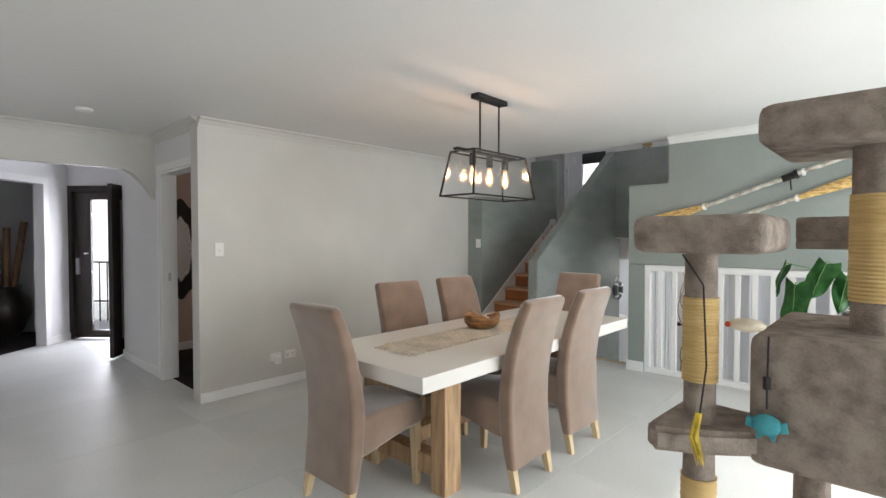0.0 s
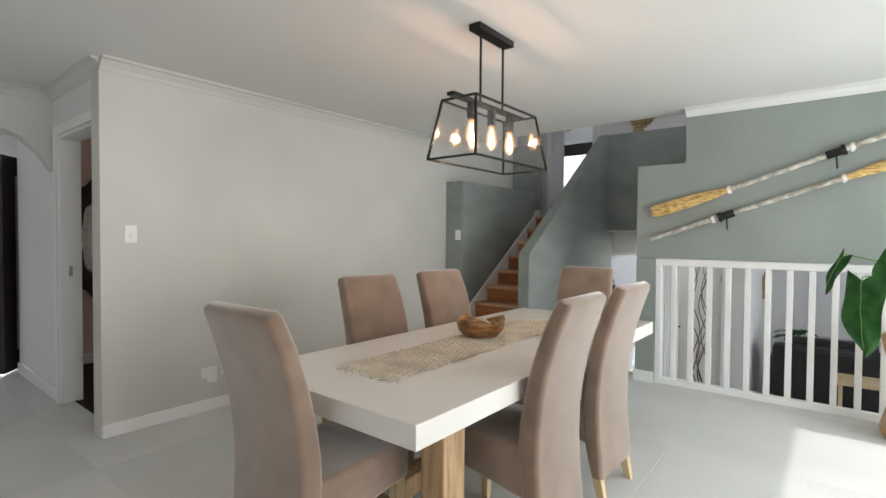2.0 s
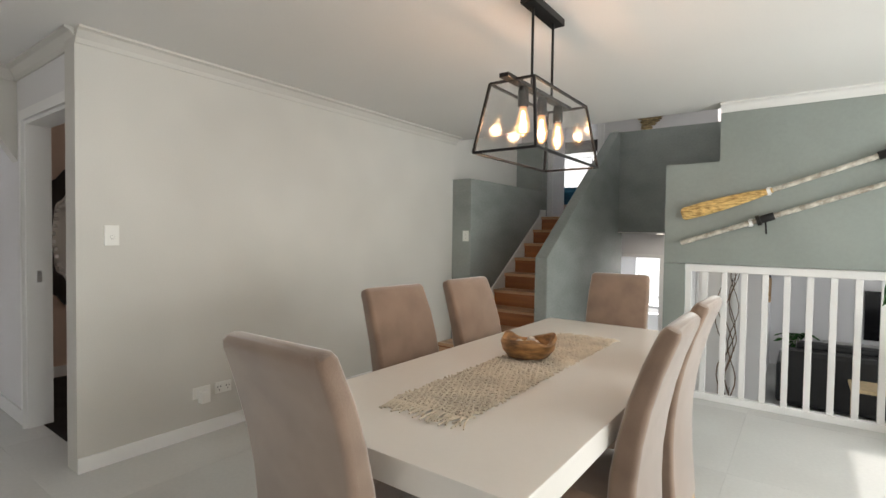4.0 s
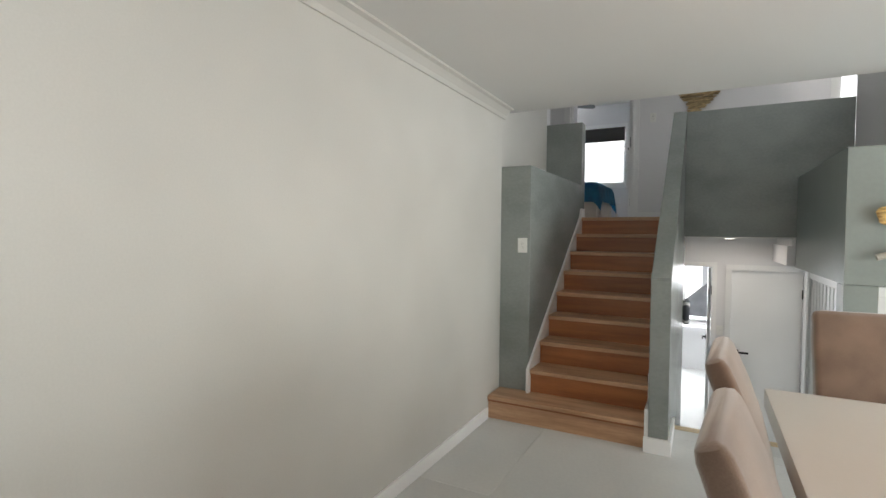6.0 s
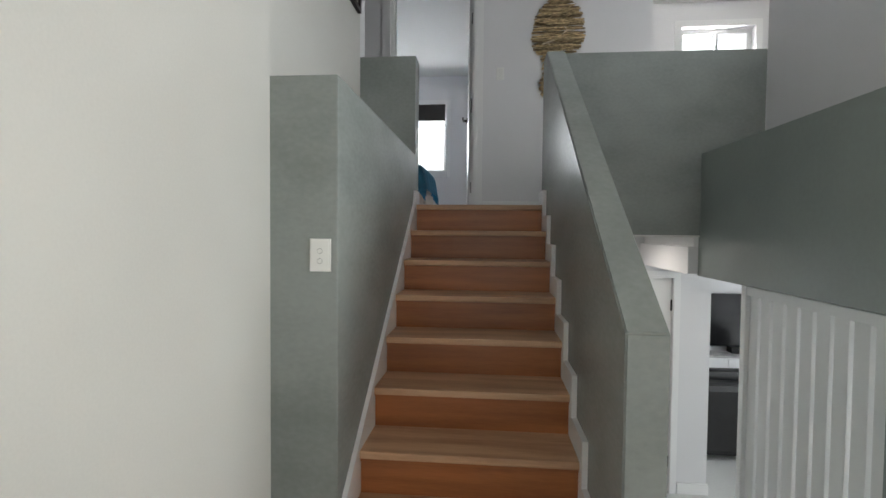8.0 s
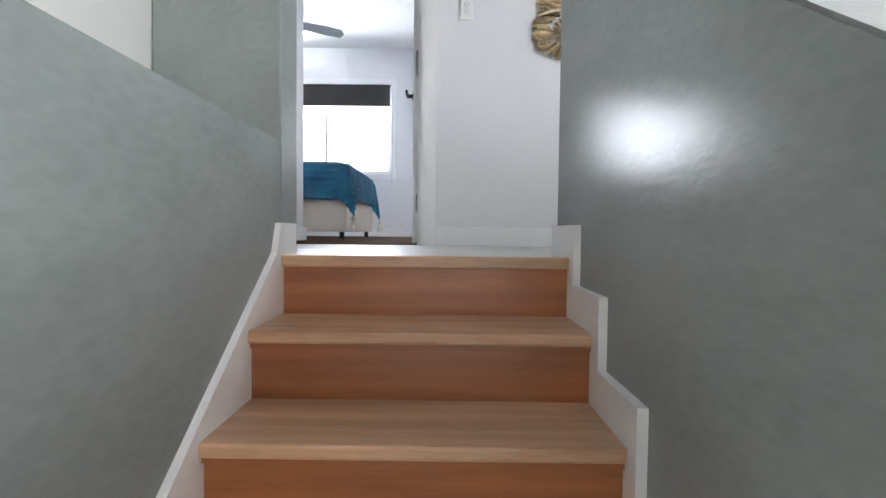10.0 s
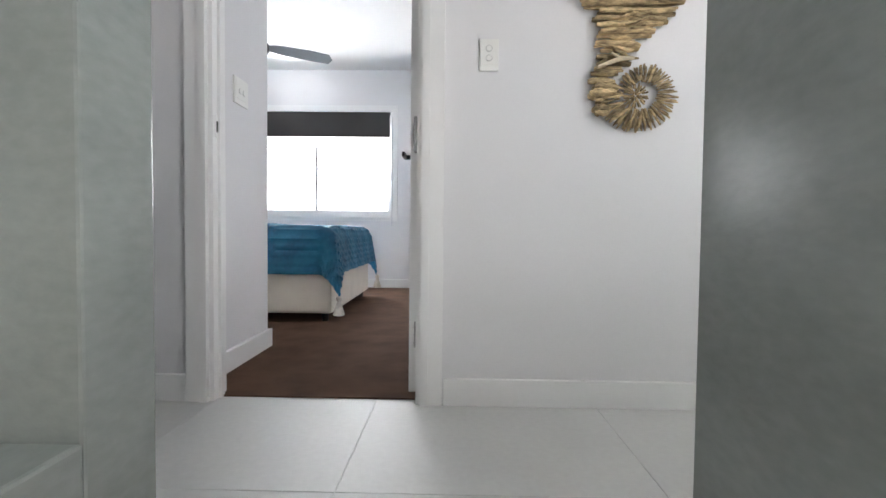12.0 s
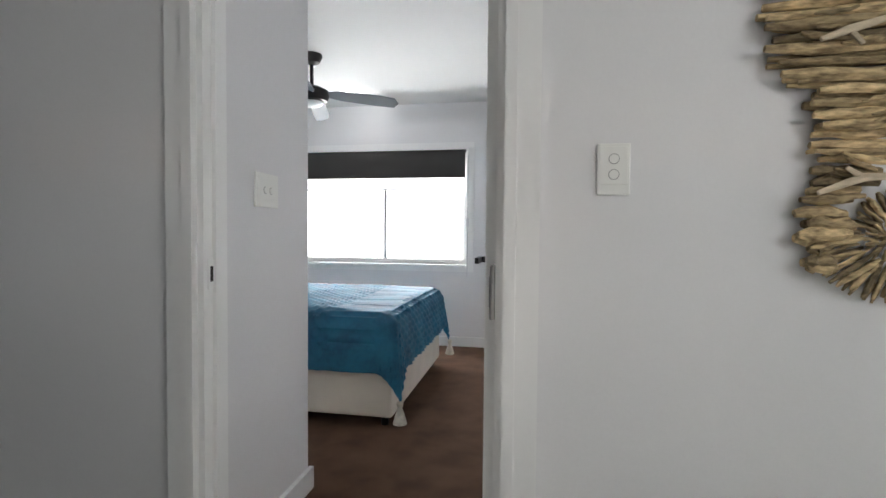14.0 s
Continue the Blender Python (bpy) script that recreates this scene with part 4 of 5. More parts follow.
# ---- oars on the sage wall ----
PEEL = mat("peeling_yellow_paint", (0.72, 0.50, 0.19), 0.7, 0.3, 16, 70, 0.5, dark=(0.22, 0.10, 0.025), stretch=(1.2, 5, 5))
SHAFT = mat("weathered_white_paint", (0.55, 0.53, 0.47), 0.75, 0.4, 14, 60, 0.4, dark=(0.17, 0.13, 0.09))
def oar(blade_end, neck, tip, collar, label):
    """blade_end to neck is the blade, then the shaft runs to tip; collar: how far along the shaft the black sleeve sits."""
    o = thing("oar", label, "oar", "crossed pair of oars on the wall")
    b, n_, t = Vector(blade_end), Vector(neck), Vector(tip)
    d = (n_ - b).normalized()
    up = Vector((0, -1, 0)).cross(d).normalized()
    if up.z < 0:
        up = -up
    bm = bmesh.new()
    L = (n_ - b).length
    rows = []
    for s, w, th in ((0.0, 0.034, 0.007), (0.03, 0.052, 0.009), (0.25, 0.056, 0.011), (0.5, 0.05, 0.013), (0.75, 0.038, 0.015), (0.92, 0.024, 0.017), (1.0, 0.017, 0.017)):
        c = b + d * L * s
        rows.append([bm.verts.new(c + up * w * u + Vector((0, -1, 0)) * th * v) for u, v in ((-1, 0), (-0.6, 0.8), (0, 1), (0.6, 0.8), (1, 0), (0.6, -0.8), (0, -1), (-0.6, -0.8))])
    for p, q in zip(rows, rows[1:]):
        for k in range(8):
            bm.faces.new((p[k], p[(k + 1) % 8], q[(k + 1) % 8], q[k]))
    bm.faces.new(rows[0][::-1]), bm.faces.new(rows[-1])
    bmesh.ops.recalc_face_normals(bm, faces=bm.faces[:])
    part("blade", bm, PEEL, o, "blade with peeling yellow varnish", smooth=True)
    bm = bmesh.new()
    e = (t - n_).normalized()
    tube(bm, [n_ - e * 0.01, n_ + (t - n_) * 0.5, t], [0.017, 0.02, 0.019], 12)
    part("shaft", bm, SHAFT, o, "shaft with flaking white paint", smooth=True)
    c = n_ + (t - n_) * collar
    bm = bmesh.new()
    tube(bm, [c - e * 0.06, c - e * 0.055, c + e * 0.03, c + e * 0.035, c + e * 0.06], [0.027, 0.03, 0.03, 0.04, 0.04], 14)
    part("collar", bm, BLACK, o, "black rubber sleeve", smooth=True)
    bm = bmesh.new()
    tube(bm, [c, c + Vector((0.01, -0.005, -0.12))], 0.006, 8)
    part("pin", bm, BLACK, o)
    for s in (n_ - d * 0.03, c + e * 0.10):
        bm = bmesh.new()
        tube(bm, [s - e * 0.012, s + e * 0.012], 0.026, 12)
        box(bm, s.x - 0.012, s.x + 0.012, s.y, 5.062, s.z - 0.03, s.z + 0.03)
        part("bracket", bm, TRIM, o, "white wall bracket")
    return o


oar((-1.862, 5.015, 1.535), (-1.23, 5.015, 1.715), (0.45, 5.015, 2.30), 0.385, "old oar, blade with peeling yellow varnish, collar high")
oar((0.42, 5.015, 2.06), (-0.56, 5.015, 1.742), (-1.862, 5.015, 1.30), 0.55, "old oar, flaking white shaft with a black sleeve")

# ---- cat tree ----
FUR = mat("taupe_plush", (0.275, 0.23, 0.195), 0.98, 0.3, 22, 200, 0.9, spec=0.1, dark=(0.165, 0.133, 0.11))
SISAL = mat("sisal_rope", (0.58, 0.42, 0.19), 0.9, 0.12, 4, 160, 0.5, dark=(0.50, 0.33, 0.12), stretch=(1, 1, 12))
cat = thing("cat_tree", "taupe plush cat tree with sisal posts and platforms", "cat tree")


def plush(name, x0, x1, y0, y1, z0, z1, r=0.03, label="", m=None):
    bm = bmesh.new()
    box(bm, x0, x1, y0, y1, z0, z1)
    bmesh.ops.bevel(bm, geom=bm.edges[:], offset=r, segments=4, affect="EDGES", profile=0.55)
    return part(name, bm, FUR, cat, label, smooth=True, m=m)


PX, PY = -0.246, 1.247
plush("platform", -0.375, -0.078, 1.11, 1.42, 1.38, 1.472, 0.03)
bm = bmesh.new()
prism(bm, [(-0.345, 1.15), (-0.315, 1.11), (-0.20, 1.17), (-0.10, 1.25), (-0.10, 1.40), (-0.29, 1.42), (-0.335, 1.38)], "z", 0.885, 0.945)
bmesh.ops.recalc_face_normals(bm, faces=bm.faces[:])
bmesh.ops.bevel(bm, geom=bm.edges[:], offset=0.012, segments=3, affect="EDGES")
part("platform", bm, FUR, cat)
plush("cubby", -0.136, 0.42, 1.237, 1.76, 0.865, 1.186, 0.03, "plush cubby box")
plush("platform", -0.135, 0.42, 1.275, 1.70, 1.64, 1.745, 0.035)
bm = boxes((-0.09, 0.2, 1.57, 1.59, 1.41, 1.475), (-0.09, 0.2, 1.83, 1.85, 1.41, 1.475), (-0.09, -0.07, 1.59, 1.83, 1.41, 1.475), (-0.09, 0.2, 1.57, 1.85, 1.385, 1.412), soft=0.008)
part("hammock", bm, FUR, cat, "small plush lounging tray", smooth=True)
plush("base", -0.38, 0.5, 1.05, 1.90, 0.0, 0.05, 0.02)
for x, y, z0, z1, a, b, r in ((PX, PY, 0.05, 0.9, 0.30, 0.80, 0.038), (PX, PY, 0.945, 1.39, 1.05, 1.265, 0.038), (0.09, 1.46, 1.16, 1.65, 1.262, 1.523, 0.052), (0.3, 1.7, 0.05, 0.85, 0.2, 0.6, 0.05), (-0.05, 1.65, 0.05, 0.85, 0.3, 0.6, 0.045), (0.16, 1.70, 1.16, 1.39, 1.2, 1.3, 0.04)):
    bm = bmesh.new()
    tube(bm, [(x, y, z0), (x, y, z1)], r, 20)
    post = part("post", bm, FUR, cat, smooth=True)
    bm = bmesh.new()
    turns, pts = 26, []
    for k in range(turns + 1):
        z = a + (b - a) * k / turns
        pts += [(x, y, z), (x, y, z + (b - a) / turns * 0.5)]
    tube(bm, pts[:-1], [r + 0.003 if k % 2 else r + 0.0055 for k in range(len(pts) - 1)], 20)
    part("sisal_wrap", bm, SISAL, post, "yellow sisal rope wrap", smooth=True)
STRING = mat("black_cord", (0.02, 0.018, 0.018), 0.8, 0.1, 4, 60, 0.0)
TEAL = mat("teal_felt", (0.07, 0.31, 0.35), 0.95, 0.25, 14, 160, 0.5, spec=0.1)
YELLOWF = mat("yellow_feather", (0.75, 0.55, 0.06), 0.8, 0.3, 16, 120, 0.3)
toy = thing("fish_toy", "teal felt fish toy hanging on a black string", "toy", at=pose(0.009, -0.0095, 0.1) @ Matrix.Scale(0.93, 4))
bm = bmesh.new()
tube(bm, [(-0.112, 1.345, 1.165), (-0.111, 1.325, 1.05), (-0.11, 1.32, 0.985)], 0.0025, 6)
part("string", bm, STRING, toy)
bm = bmesh.new()
tube(bm, [(-0.111, 1.322, 1.035), (-0.111, 1.322, 1.065)], 0.009, 8)
part("bead", bm, STRING, toy)
bm = bmesh.new()
bmesh.ops.create_icosphere(bm, subdivisions=3, radius=1, matrix=pose(-0.11, 1.32, 0.945) @ Matrix.Diagonal((0.034, 0.016, 0.027, 1)))
part("body", bm, TEAL, toy, smooth=True)
bm = bmesh.new()
for s in (-1, 1):
    prism(bm, [(-0.11 + s * 0.02, 0.95), (-0.11 + s * 0.042, 0.96), (-0.11 + s * 0.046, 0.935), (-0.11 + s * 0.02, 0.93)], "y", 1.314, 1.326)
    prism(bm, [(-0.11, 0.925), (-0.11 + s * 0.022, 0.93), (-0.11 + s * 0.018, 0.905)], "y", 1.313, 1.325)
part("fin", bm, TEAL, toy)
toy = thing("feather_toy", "yellow feather toy tied to the sisal post", "toy")
bm = bmesh.new()
tube(bm, [(PX - 0.03, PY - 0.05, 1.375), (PX + 0.02, PY - 0.052, 1.3), (PX + 0.03, PY - 0.055, 1.1), (PX + 0.02, PY - 0.07, 0.98)], 0.0025, 6)
part("string", bm, STRING, toy)
bm = bmesh.new()
for k in range(14):
    a = rng.uniform(-0.008, 0.008)
    tube(bm, [(PX + 0.02 + a, PY - 0.075, 0.985), (PX + 0.025 + a * 1.2, PY - 0.13 + rng.uniform(-0.01, 0.01), 0.945), (PX + 0.05 + a * 1.3, PY - 0.165, 0.885 + rng.uniform(0, 0.03))], [0.002, 0.003, 0.0006], 5)
tagged(part("feather_tuft", bm, YELLOWF, toy), kind="stuff")
CREAMF = mat("cream_plush", (0.72, 0.64, 0.5), 0.95, 0.15, 10, 160, 0.5, spec=0.1)
toy = thing("plush_toy", "small cream plush toy with a red nose on the cubby", "toy", at=pose(0.009, -0.0095, 0.1) @ Matrix.Scale(0.93, 4))
bm = bmesh.new()
bmesh.ops.create_icosphere(bm, subdivisions=3, radius=1, matrix=pose(-0.165, 1.365, 1.185) @ Matrix.Diagonal((0.045, 0.03, 0.018, 1)))
part("body", bm, CREAMF, toy, smooth=True)
bm = bmesh.new()
bmesh.ops.create_icosphere(bm, subdivisions=2, radius=0.008, matrix=pose(-0.206, 1.35, 1.185))
part("nose", bm, mat("red_felt", (0.6, 0.08, 0.03), 0.8, 0.1, 5, 60, 0), toy, smooth=True)

# ---- stump stool with the plant ----
STUMP = mat("varnished_log", (0.52, 0.30, 0.11), 0.3, 0.35, 6, 30, 0.15, dark=(0.28, 0.12, 0.035), stretch=(2, 2, 0.8))
SXY = (-0.13, 4.78)
stool = thing("log_stool", "varnished hollow log stool of pale timber", "stool", at=pose(*SXY, 0))
bm = bmesh.new()
n, prev = 28, None
for z, r in ((0, 0.17), (0.04, 0.19), (0.17, 0.165), (0.30, 0.14), (0.45, 0.15), (0.60, 0.185), (0.68, 0.195), (0.70, 0.185)):
    ring = [bm.verts.new((r * (1 + 0.10 * math.sin(3 * a + z * 4) + 0.05 * math.sin(5 * a + 2)) * math.cos(a), r * (1 + 0.10 * math.sin(3 * a + z * 4) + 0.05 * math.sin(5 * a + 2)) * math.sin(a), z)) for a in [2 * math.pi * k / n for k in range(n)]]
    if prev:
        for k in range(n):
            bm.faces.new((prev[k], prev[(k + 1) % n], ring[(k + 1) % n], ring[k]))
    else:
        bm.faces.new(ring[::-1])
    prev = ring
bm.faces.new(prev)
part("trunk", bm, STUMP, stool, smooth=True)
HOLLOW = mat("dark_hollow_wood", (0.06, 0.03, 0.015), 0.8, 0.3, 9, 40, 0.3)
for c, w, h in (((-0.09, -0.135, 0.13), 0.055, 0.10), ((0.07, -0.13, 0.38), 0.035, 0.06)):
    bm = bmesh.new()
    bmesh.ops.create_icosphere(bm, subdivisions=3, radius=1, matrix=pose(*c, 0, 0, -25 if c[0] < 0 else 20) @ Matrix.Diagonal((w, 0.03, h, 1)))
    part("hollow", bm, HOLLOW, stool, smooth=True)
vase = thing("glass_vase", "clear glass jar with a plant cutting", "vase")
bm = bmesh.new()
lathe(bm, [(0.066, 0.0), (0.076, 0.012), (0.076, 0.29), (0.052, 0.335), (0.056, 0.37), (0.05, 0.37), (0.047, 0.335), (0.071, 0.288), (0.071, 0.016)], (-0.13, 4.76, 0.70), 28)
part("jar", bm, GLASS, vase, smooth=True)
bm = bmesh.new()
lathe(bm, [(0.066, 0.016), (0.069, 0.02), (0.069, 0.13), (0.062, 0.137)], (-0.13, 4.76, 0.70), 24)
part("pebbles", bm, mat("dark_pebbles", (0.06, 0.055, 0.05), 0.5, 0.4, 40, 90, 0.5), vase)
LEAFM = mat("glossy_green_leaf", (0.045, 0.165, 0.04), 0.26, 0.3, 9, 60, 0.1, dark=(0.015, 0.075, 0.02))
VEIN = mat("pale_leaf_vein", (0.16, 0.30, 0.10), 0.4, 0.1, 9, 60, 0.0)
plant = thing("arum_plant", "large glossy heart-leaved green plant cutting", "plant")
STEM = mat("green_stem", (0.10, 0.2, 0.05), 0.5, 0.15, 8, 60, 0.05)


def heart_leaf(base, tip, width, normal, parent):
    """A heart-shaped leaf blade from base to tip, cupped along its midrib."""
    b, t = Vector(base), Vector(tip)
    d = (t - b)
    L = d.length
    d.normalize()
    nrm = Vector(normal)
    nrm = (nrm - d * nrm.dot(d)).normalized()
    s = d.cross(nrm)
    bm = bmesh.new()
    rows, nu = [], 14
    for i in range(nu + 1):
        u = i / nu
        w = width * (math.sin(math.pi * min(1, 0.2 + 0.8 * u)) ** 0.8 * (1.05 - 0.25 * u) if u < 1 else 0.01)
        row = []
        for j in range(-5, 6):
            v = j / 5
            backlobe = -0.16 * L * (1 - u) ** 3 * abs(v)
            cup = -0.10 * width * (1 - (1 - abs(v)) ** 2) + 0.20 * width * math.sin(9 * u + 2.5 * v) * abs(v) + 0.03 * width * math.sin(19 * u) * (1 - abs(v)) - 0.18 * L * u * u
            row.append(bm.verts.new(b + d * (u * L + backlobe) + s * (v * w) + nrm * cup))
        rows.append(row)
    for p, q in zip(rows, rows[1:]):
        for k in range(10):
            bm.faces.new((p[k], p[k + 1], q[k + 1], q[k]))
    bmesh.ops.solidify(bm, geom=bm.faces[:], thickness=0.0018)
    leaf = part("leaf", bm, LEAFM, parent, smooth=True)
    bm = bmesh.new()
    tube(bm, [b + d * (L * u) + nrm * (0.004 + 0.03 * width * math.sin(19 * u) - 0.18 * L * u * u) for u in (0.0, 0.1, 0.2, 0.3, 0.4, 0.5, 0.6, 0.7, 0.8, 0.9)], 0.0022, 5)
    part("midrib", bm, VEIN, leaf)


for base, tip, w, nrm in (((-0.44, 4.31, 1.06), (-0.465, 4.18, 0.63), 0.125, (-0.55, -0.8, 0.15)), ((-0.53, 4.50, 1.195), (-0.67, 4.66, 0.93), 0.05, (-0.6, -0.7, 0.3)), ((-0.27, 4.44, 1.22), (-0.36, 4.33, 0.99), 0.10, (-0.3, -0.9, 0.35)), ((-0.02, 4.62, 1.20), (0.14, 4.52, 0.90), 0.09, (0.2, -0.9, 0.3)), ((-0.16, 4.60, 1.12), (-0.20, 4.45, 0.88), 0.08, (0, -0.9, 0.3))):
    heart_leaf(base, tip, w, nrm, plant)
    bm = bmesh.new()
    b = Vector(base)
    o = Vector((-0.13, 4.76, 0.80))
    tube(bm, [o, o + Vector((0, 0, 0.16)), (o + b) / 2 + Vector((0, 0.01, 0.16)), b + Vector((0, 0, 0.02)), b], [0.006, 0.006, 0.005, 0.004, 0.003], 7)
    part("stem", bm, STEM, plant, smooth=True)
orn = thing("sea_urchin", "white and coral shell ornament on the log stool", "ornament")
bm = bmesh.new()
bmesh.ops.create_icosphere(bm, subdivisions=3, radius=1, matrix=pose(-0.20, 4.65, 0.745) @ Matrix.Diagonal((0.06, 0.05, 0.046, 1)))
part("shell_body", bm, SHELL, orn, smooth=True)
bm = bmesh.new()
bmesh.ops.create_icosphere(bm, subdivisions=2, radius=1, matrix=pose(-0.22, 4.605, 0.745) @ Matrix.Diagonal((0.03, 0.012, 0.016, 1)))
part("opening", bm, mat("coral_red", (0.5, 0.06, 0.04), 0.4, 0.2, 9, 60, 0.0), orn, smooth=True)

# ---- driftwood wall art in the hall ----
DRIFT = mat("driftwood", (0.55, 0.42, 0.235), 0.85, 0.35, 26, 70, 0.7, dark=(0.11, 0.07, 0.035), stretch=(1, 3, 3))
ptsmat = DRIFT.node_tree
isl = ptsmat.nodes.new("ShaderNodeObjectInfo")
hs = ptsmat.nodes.new("ShaderNodeHueSaturation")
mr = ptsmat.nodes.new("ShaderNodeMapRange")
mr.inputs["To Min"].default_value, mr.inputs["To Max"].default_value = 0.40, 1.30
bs = ptsmat.nodes["Principled BSDF"]
src = bs.inputs["Base Color"].links[0].from_socket
ptsmat.links.new(isl.outputs["Random"], mr.inputs[0])
ptsmat.links.new(mr.outputs[0], hs.inputs["Value"])
ptsmat.links.new(src, hs.inputs["Color"])
ptsmat.links.new(hs.outputs[0], bs.inputs["Base Color"])
PALEDRIFT = mat("bleached_driftwood", (0.66, 0.55, 0.40), 0.8, 0.2, 16, 70, 0.4, stretch=(1, 3, 3))
rng = random.Random(11)
art = thing("driftwood_art", "wall sculpture of stacked driftwood sticks with a spiral tail", "wall art")


def stick(a, b, r, bent=0.0035):
    a, b = Vector(a), Vector(b)
    pts, rad = [], []
    for k in range(6):
        s = k / 5
        pts.append(a.lerp(b, s) + Vector((rng.uniform(-bent, bent), rng.uniform(-0.4, 0.4) * bent, rng.uniform(-bent, bent))))
        rad.append(r * (0.55 if k in (0, 5) else rng.uniform(0.72, 1.22)))
    bm = bmesh.new()
    tube(bm, pts, rad, 7)
    part("stick", bm, DRIFT, art, smooth=True)


def span(z):
    """Left and right ends of the body at a height."""
    keys = [(2.66, -2.97, -2.92), (2.74, -2.985, -2.91), (2.80, -2.985, -2.895), (2.84, -2.965, -2.86), (2.885, -2.965, -2.84), (2.93, -2.955, -2.80), (2.98, -2.965, -2.75), (3.03, -2.985, -2.69), (3.06, -3.04, -2.645), (3.10, -3.055, -2.635), (3.2, -3.065, -2.60), (3.30, -3.05, -2.605), (3.40, -3.02, -2.63), (3.47, -2.97, -2.68), (3.53, -2.90, -2.76)]
    for (za, la, ra), (zb, lb, rb) in zip(keys, keys[1:]):
        if za <= z <= zb:
            s = (z - za) / (zb - za)
            return la + (lb - la) * s, ra + (rb - ra) * s
    return keys[-1][1:]


z = 2.665
while z < 3.53:
    l, r = span(z)
    th = rng.uniform(0.0075, 0.0165)
    for layer in (0, 1):
        if layer and rng.random() < 0.35:
            continue
        stick((l + rng.uniform(-0.014, 0.014), 7.938 - 0.016 * layer, z + rng.uniform(-0.004, 0.004)), (r + rng.uniform(-0.018, 0.018), 7.938 - 0.016 * layer, z + rng.uniform(-0.009, 0.009)), th * (0.85 if layer else 1))
    z += th * 1.55
for _ in range(34):
    zz = rng.uniform(2.85, 3.48)
    l, r = span(zz)
    x = rng.uniform(l + 0.02, r - 0.08)
    stick((x, 7.908, zz), (x + rng.uniform(0.05, 0.12), 7.903, zz + rng.uniform(-0.03, 0.035)), rng.uniform(0.004, 0.007))
for a, b, c, d in (((-2.978, 3.112), (-2.93, 3.128), (-2.867, 3.146), (-2.905, 3.10)), ((-2.974, 2.817), (-2.898, 2.846), (-2.85, 2.848), (-2.927, 2.866)), ((-2.80, 3.20), (-2.76, 3.23), (-2.69, 3.235), (-2.78, 3.27))):
    at = [(p[0], 7.895, p[1]) for p in (a, b, c, d)]
    bm = bmesh.new()
    tube(bm, at[:3], [0.005, 0.009, 0.006], 8)
    tube(bm, [at[3], at[1]], [0.004, 0.007], 8)
    part("forked_twig", bm, PALEDRIFT, art, "pale forked driftwood twig", smooth=True)
CX, CZ = -2.808, 2.732
turn = [(165, 0.118, 0.045), (200, 0.112, 0.045), (235, 0.100, 0.042), (270, 0.088, 0.038), (315, 0.090, 0.036), (360, 0.090, 0.034), (405, 0.084, 0.031), (450, 0.076, 0.029), (495, 0.068, 0.026), (530, 0.062, 0.022)]
k = 0
for (a0, r0, h0), (a1, r1, h1) in zip(turn, turn[1:]):
    count = max(4, round((a1 - a0) / 180 * math.pi * (r0 + r1) / 2 / 0.0072))
    for i in range(count):
        s = i / count
        a, rad, half = radians(a0 + (a1 - a0) * s), r0 + (r1 - r0) * s, (h0 + (h1 - h0) * s) * rng.uniform(0.8, 1.12)
        k += 1
        c = Vector((CX + rad * math.cos(a), 7.938 - 0.012 * (k % 2), CZ + rad * math.sin(a)))
        b = a + rng.uniform(-0.16, 0.16)
        d = Vector((math.cos(b), 0, math.sin(b)))
        stick(c - d * half, c + d * half, rng.uniform(0.0035, 0.0065), 0.0015)
for ring_r, count in ((0.033, 24), (0.015, 12)):
    for i in range(count):
        a = 2 * math.pi * i / count
        c = Vector((CX - 0.022 + ring_r * math.cos(a), 7.934 - 0.010 * (i % 2), CZ - 0.004 + ring_r * math.sin(a)))
        d = Vector((math.cos(a), 0, math.sin(a))) * rng.uniform(0.009, 0.013)
        stick(c - d, c + d, rng.uniform(0.003, 0.0048), 0.001)
picture = thing("picture", "dark framed picture on the stairwell wall", "picture")
part("frame", boxes((-4.355, -4.33, 6.14, 6.17, 2.92, 3.42), (-4.355, -4.33, 6.70, 6.73, 2.92, 3.42), (-4.355, -4.33, 6.17, 6.70, 2.92, 2.95), (-4.355, -4.33, 6.17, 6.70, 3.39, 3.42)), BLACKWOOD, picture)
part("print", boxes((-4.355, -4.345, 6.17, 6.70, 2.95, 3.39)), mat("faded_print", (0.55, 0.52, 0.47), 0.6, 0.3, 6, 30, 0.0), picture)

# ---- bedroom ----
CREAM = mat("cream_bed_fabric", (0.72, 0.67, 0.58), 0.85, 0.05, 4, 200, 0.15)
QUILT = mat("teal_velvet_quilt", (0.016, 0.19, 0.32), 0.48, 0.3, 6, 40, 0.2, dark=(0.008, 0.09, 0.18))
qt = QUILT.node_tree
qb = qt.nodes["Principled BSDF"]
qb.inputs["Sheen Weight"].default_value = 0.3
qb.inputs["Sheen Roughness"].default_value = 0.35
qb.inputs["Sheen Tint"].default_value = (0.35, 0.75, 1.0, 1)
BX, BY0, BY1, BT, BF = -4.30, 9.50, 10.95, 2.25, LAND + 0.006
bed = thing("bed", "low cream upholstered bed with a mattress", "bed")
part("base", boxes((-6.35, BX, BY0, BY1, BF + 0.06, 1.96), soft=0.02), CREAM, bed)
part("mattress", boxes((-6.35, BX - 0.01, BY0 + 0.01, BY1 - 0.01, 1.96, BT), soft=0.07), CREAM, bed)
for x in (-6.25, BX - 0.06):
    for y in (BY0 + 0.07, BY1 - 0.07):
        bm = bmesh.new()
        tube(bm, [(x, y, BF), (x, y, BF + 0.065)], 0.022, 12)
        part("foot", bm, BLACK, bed)
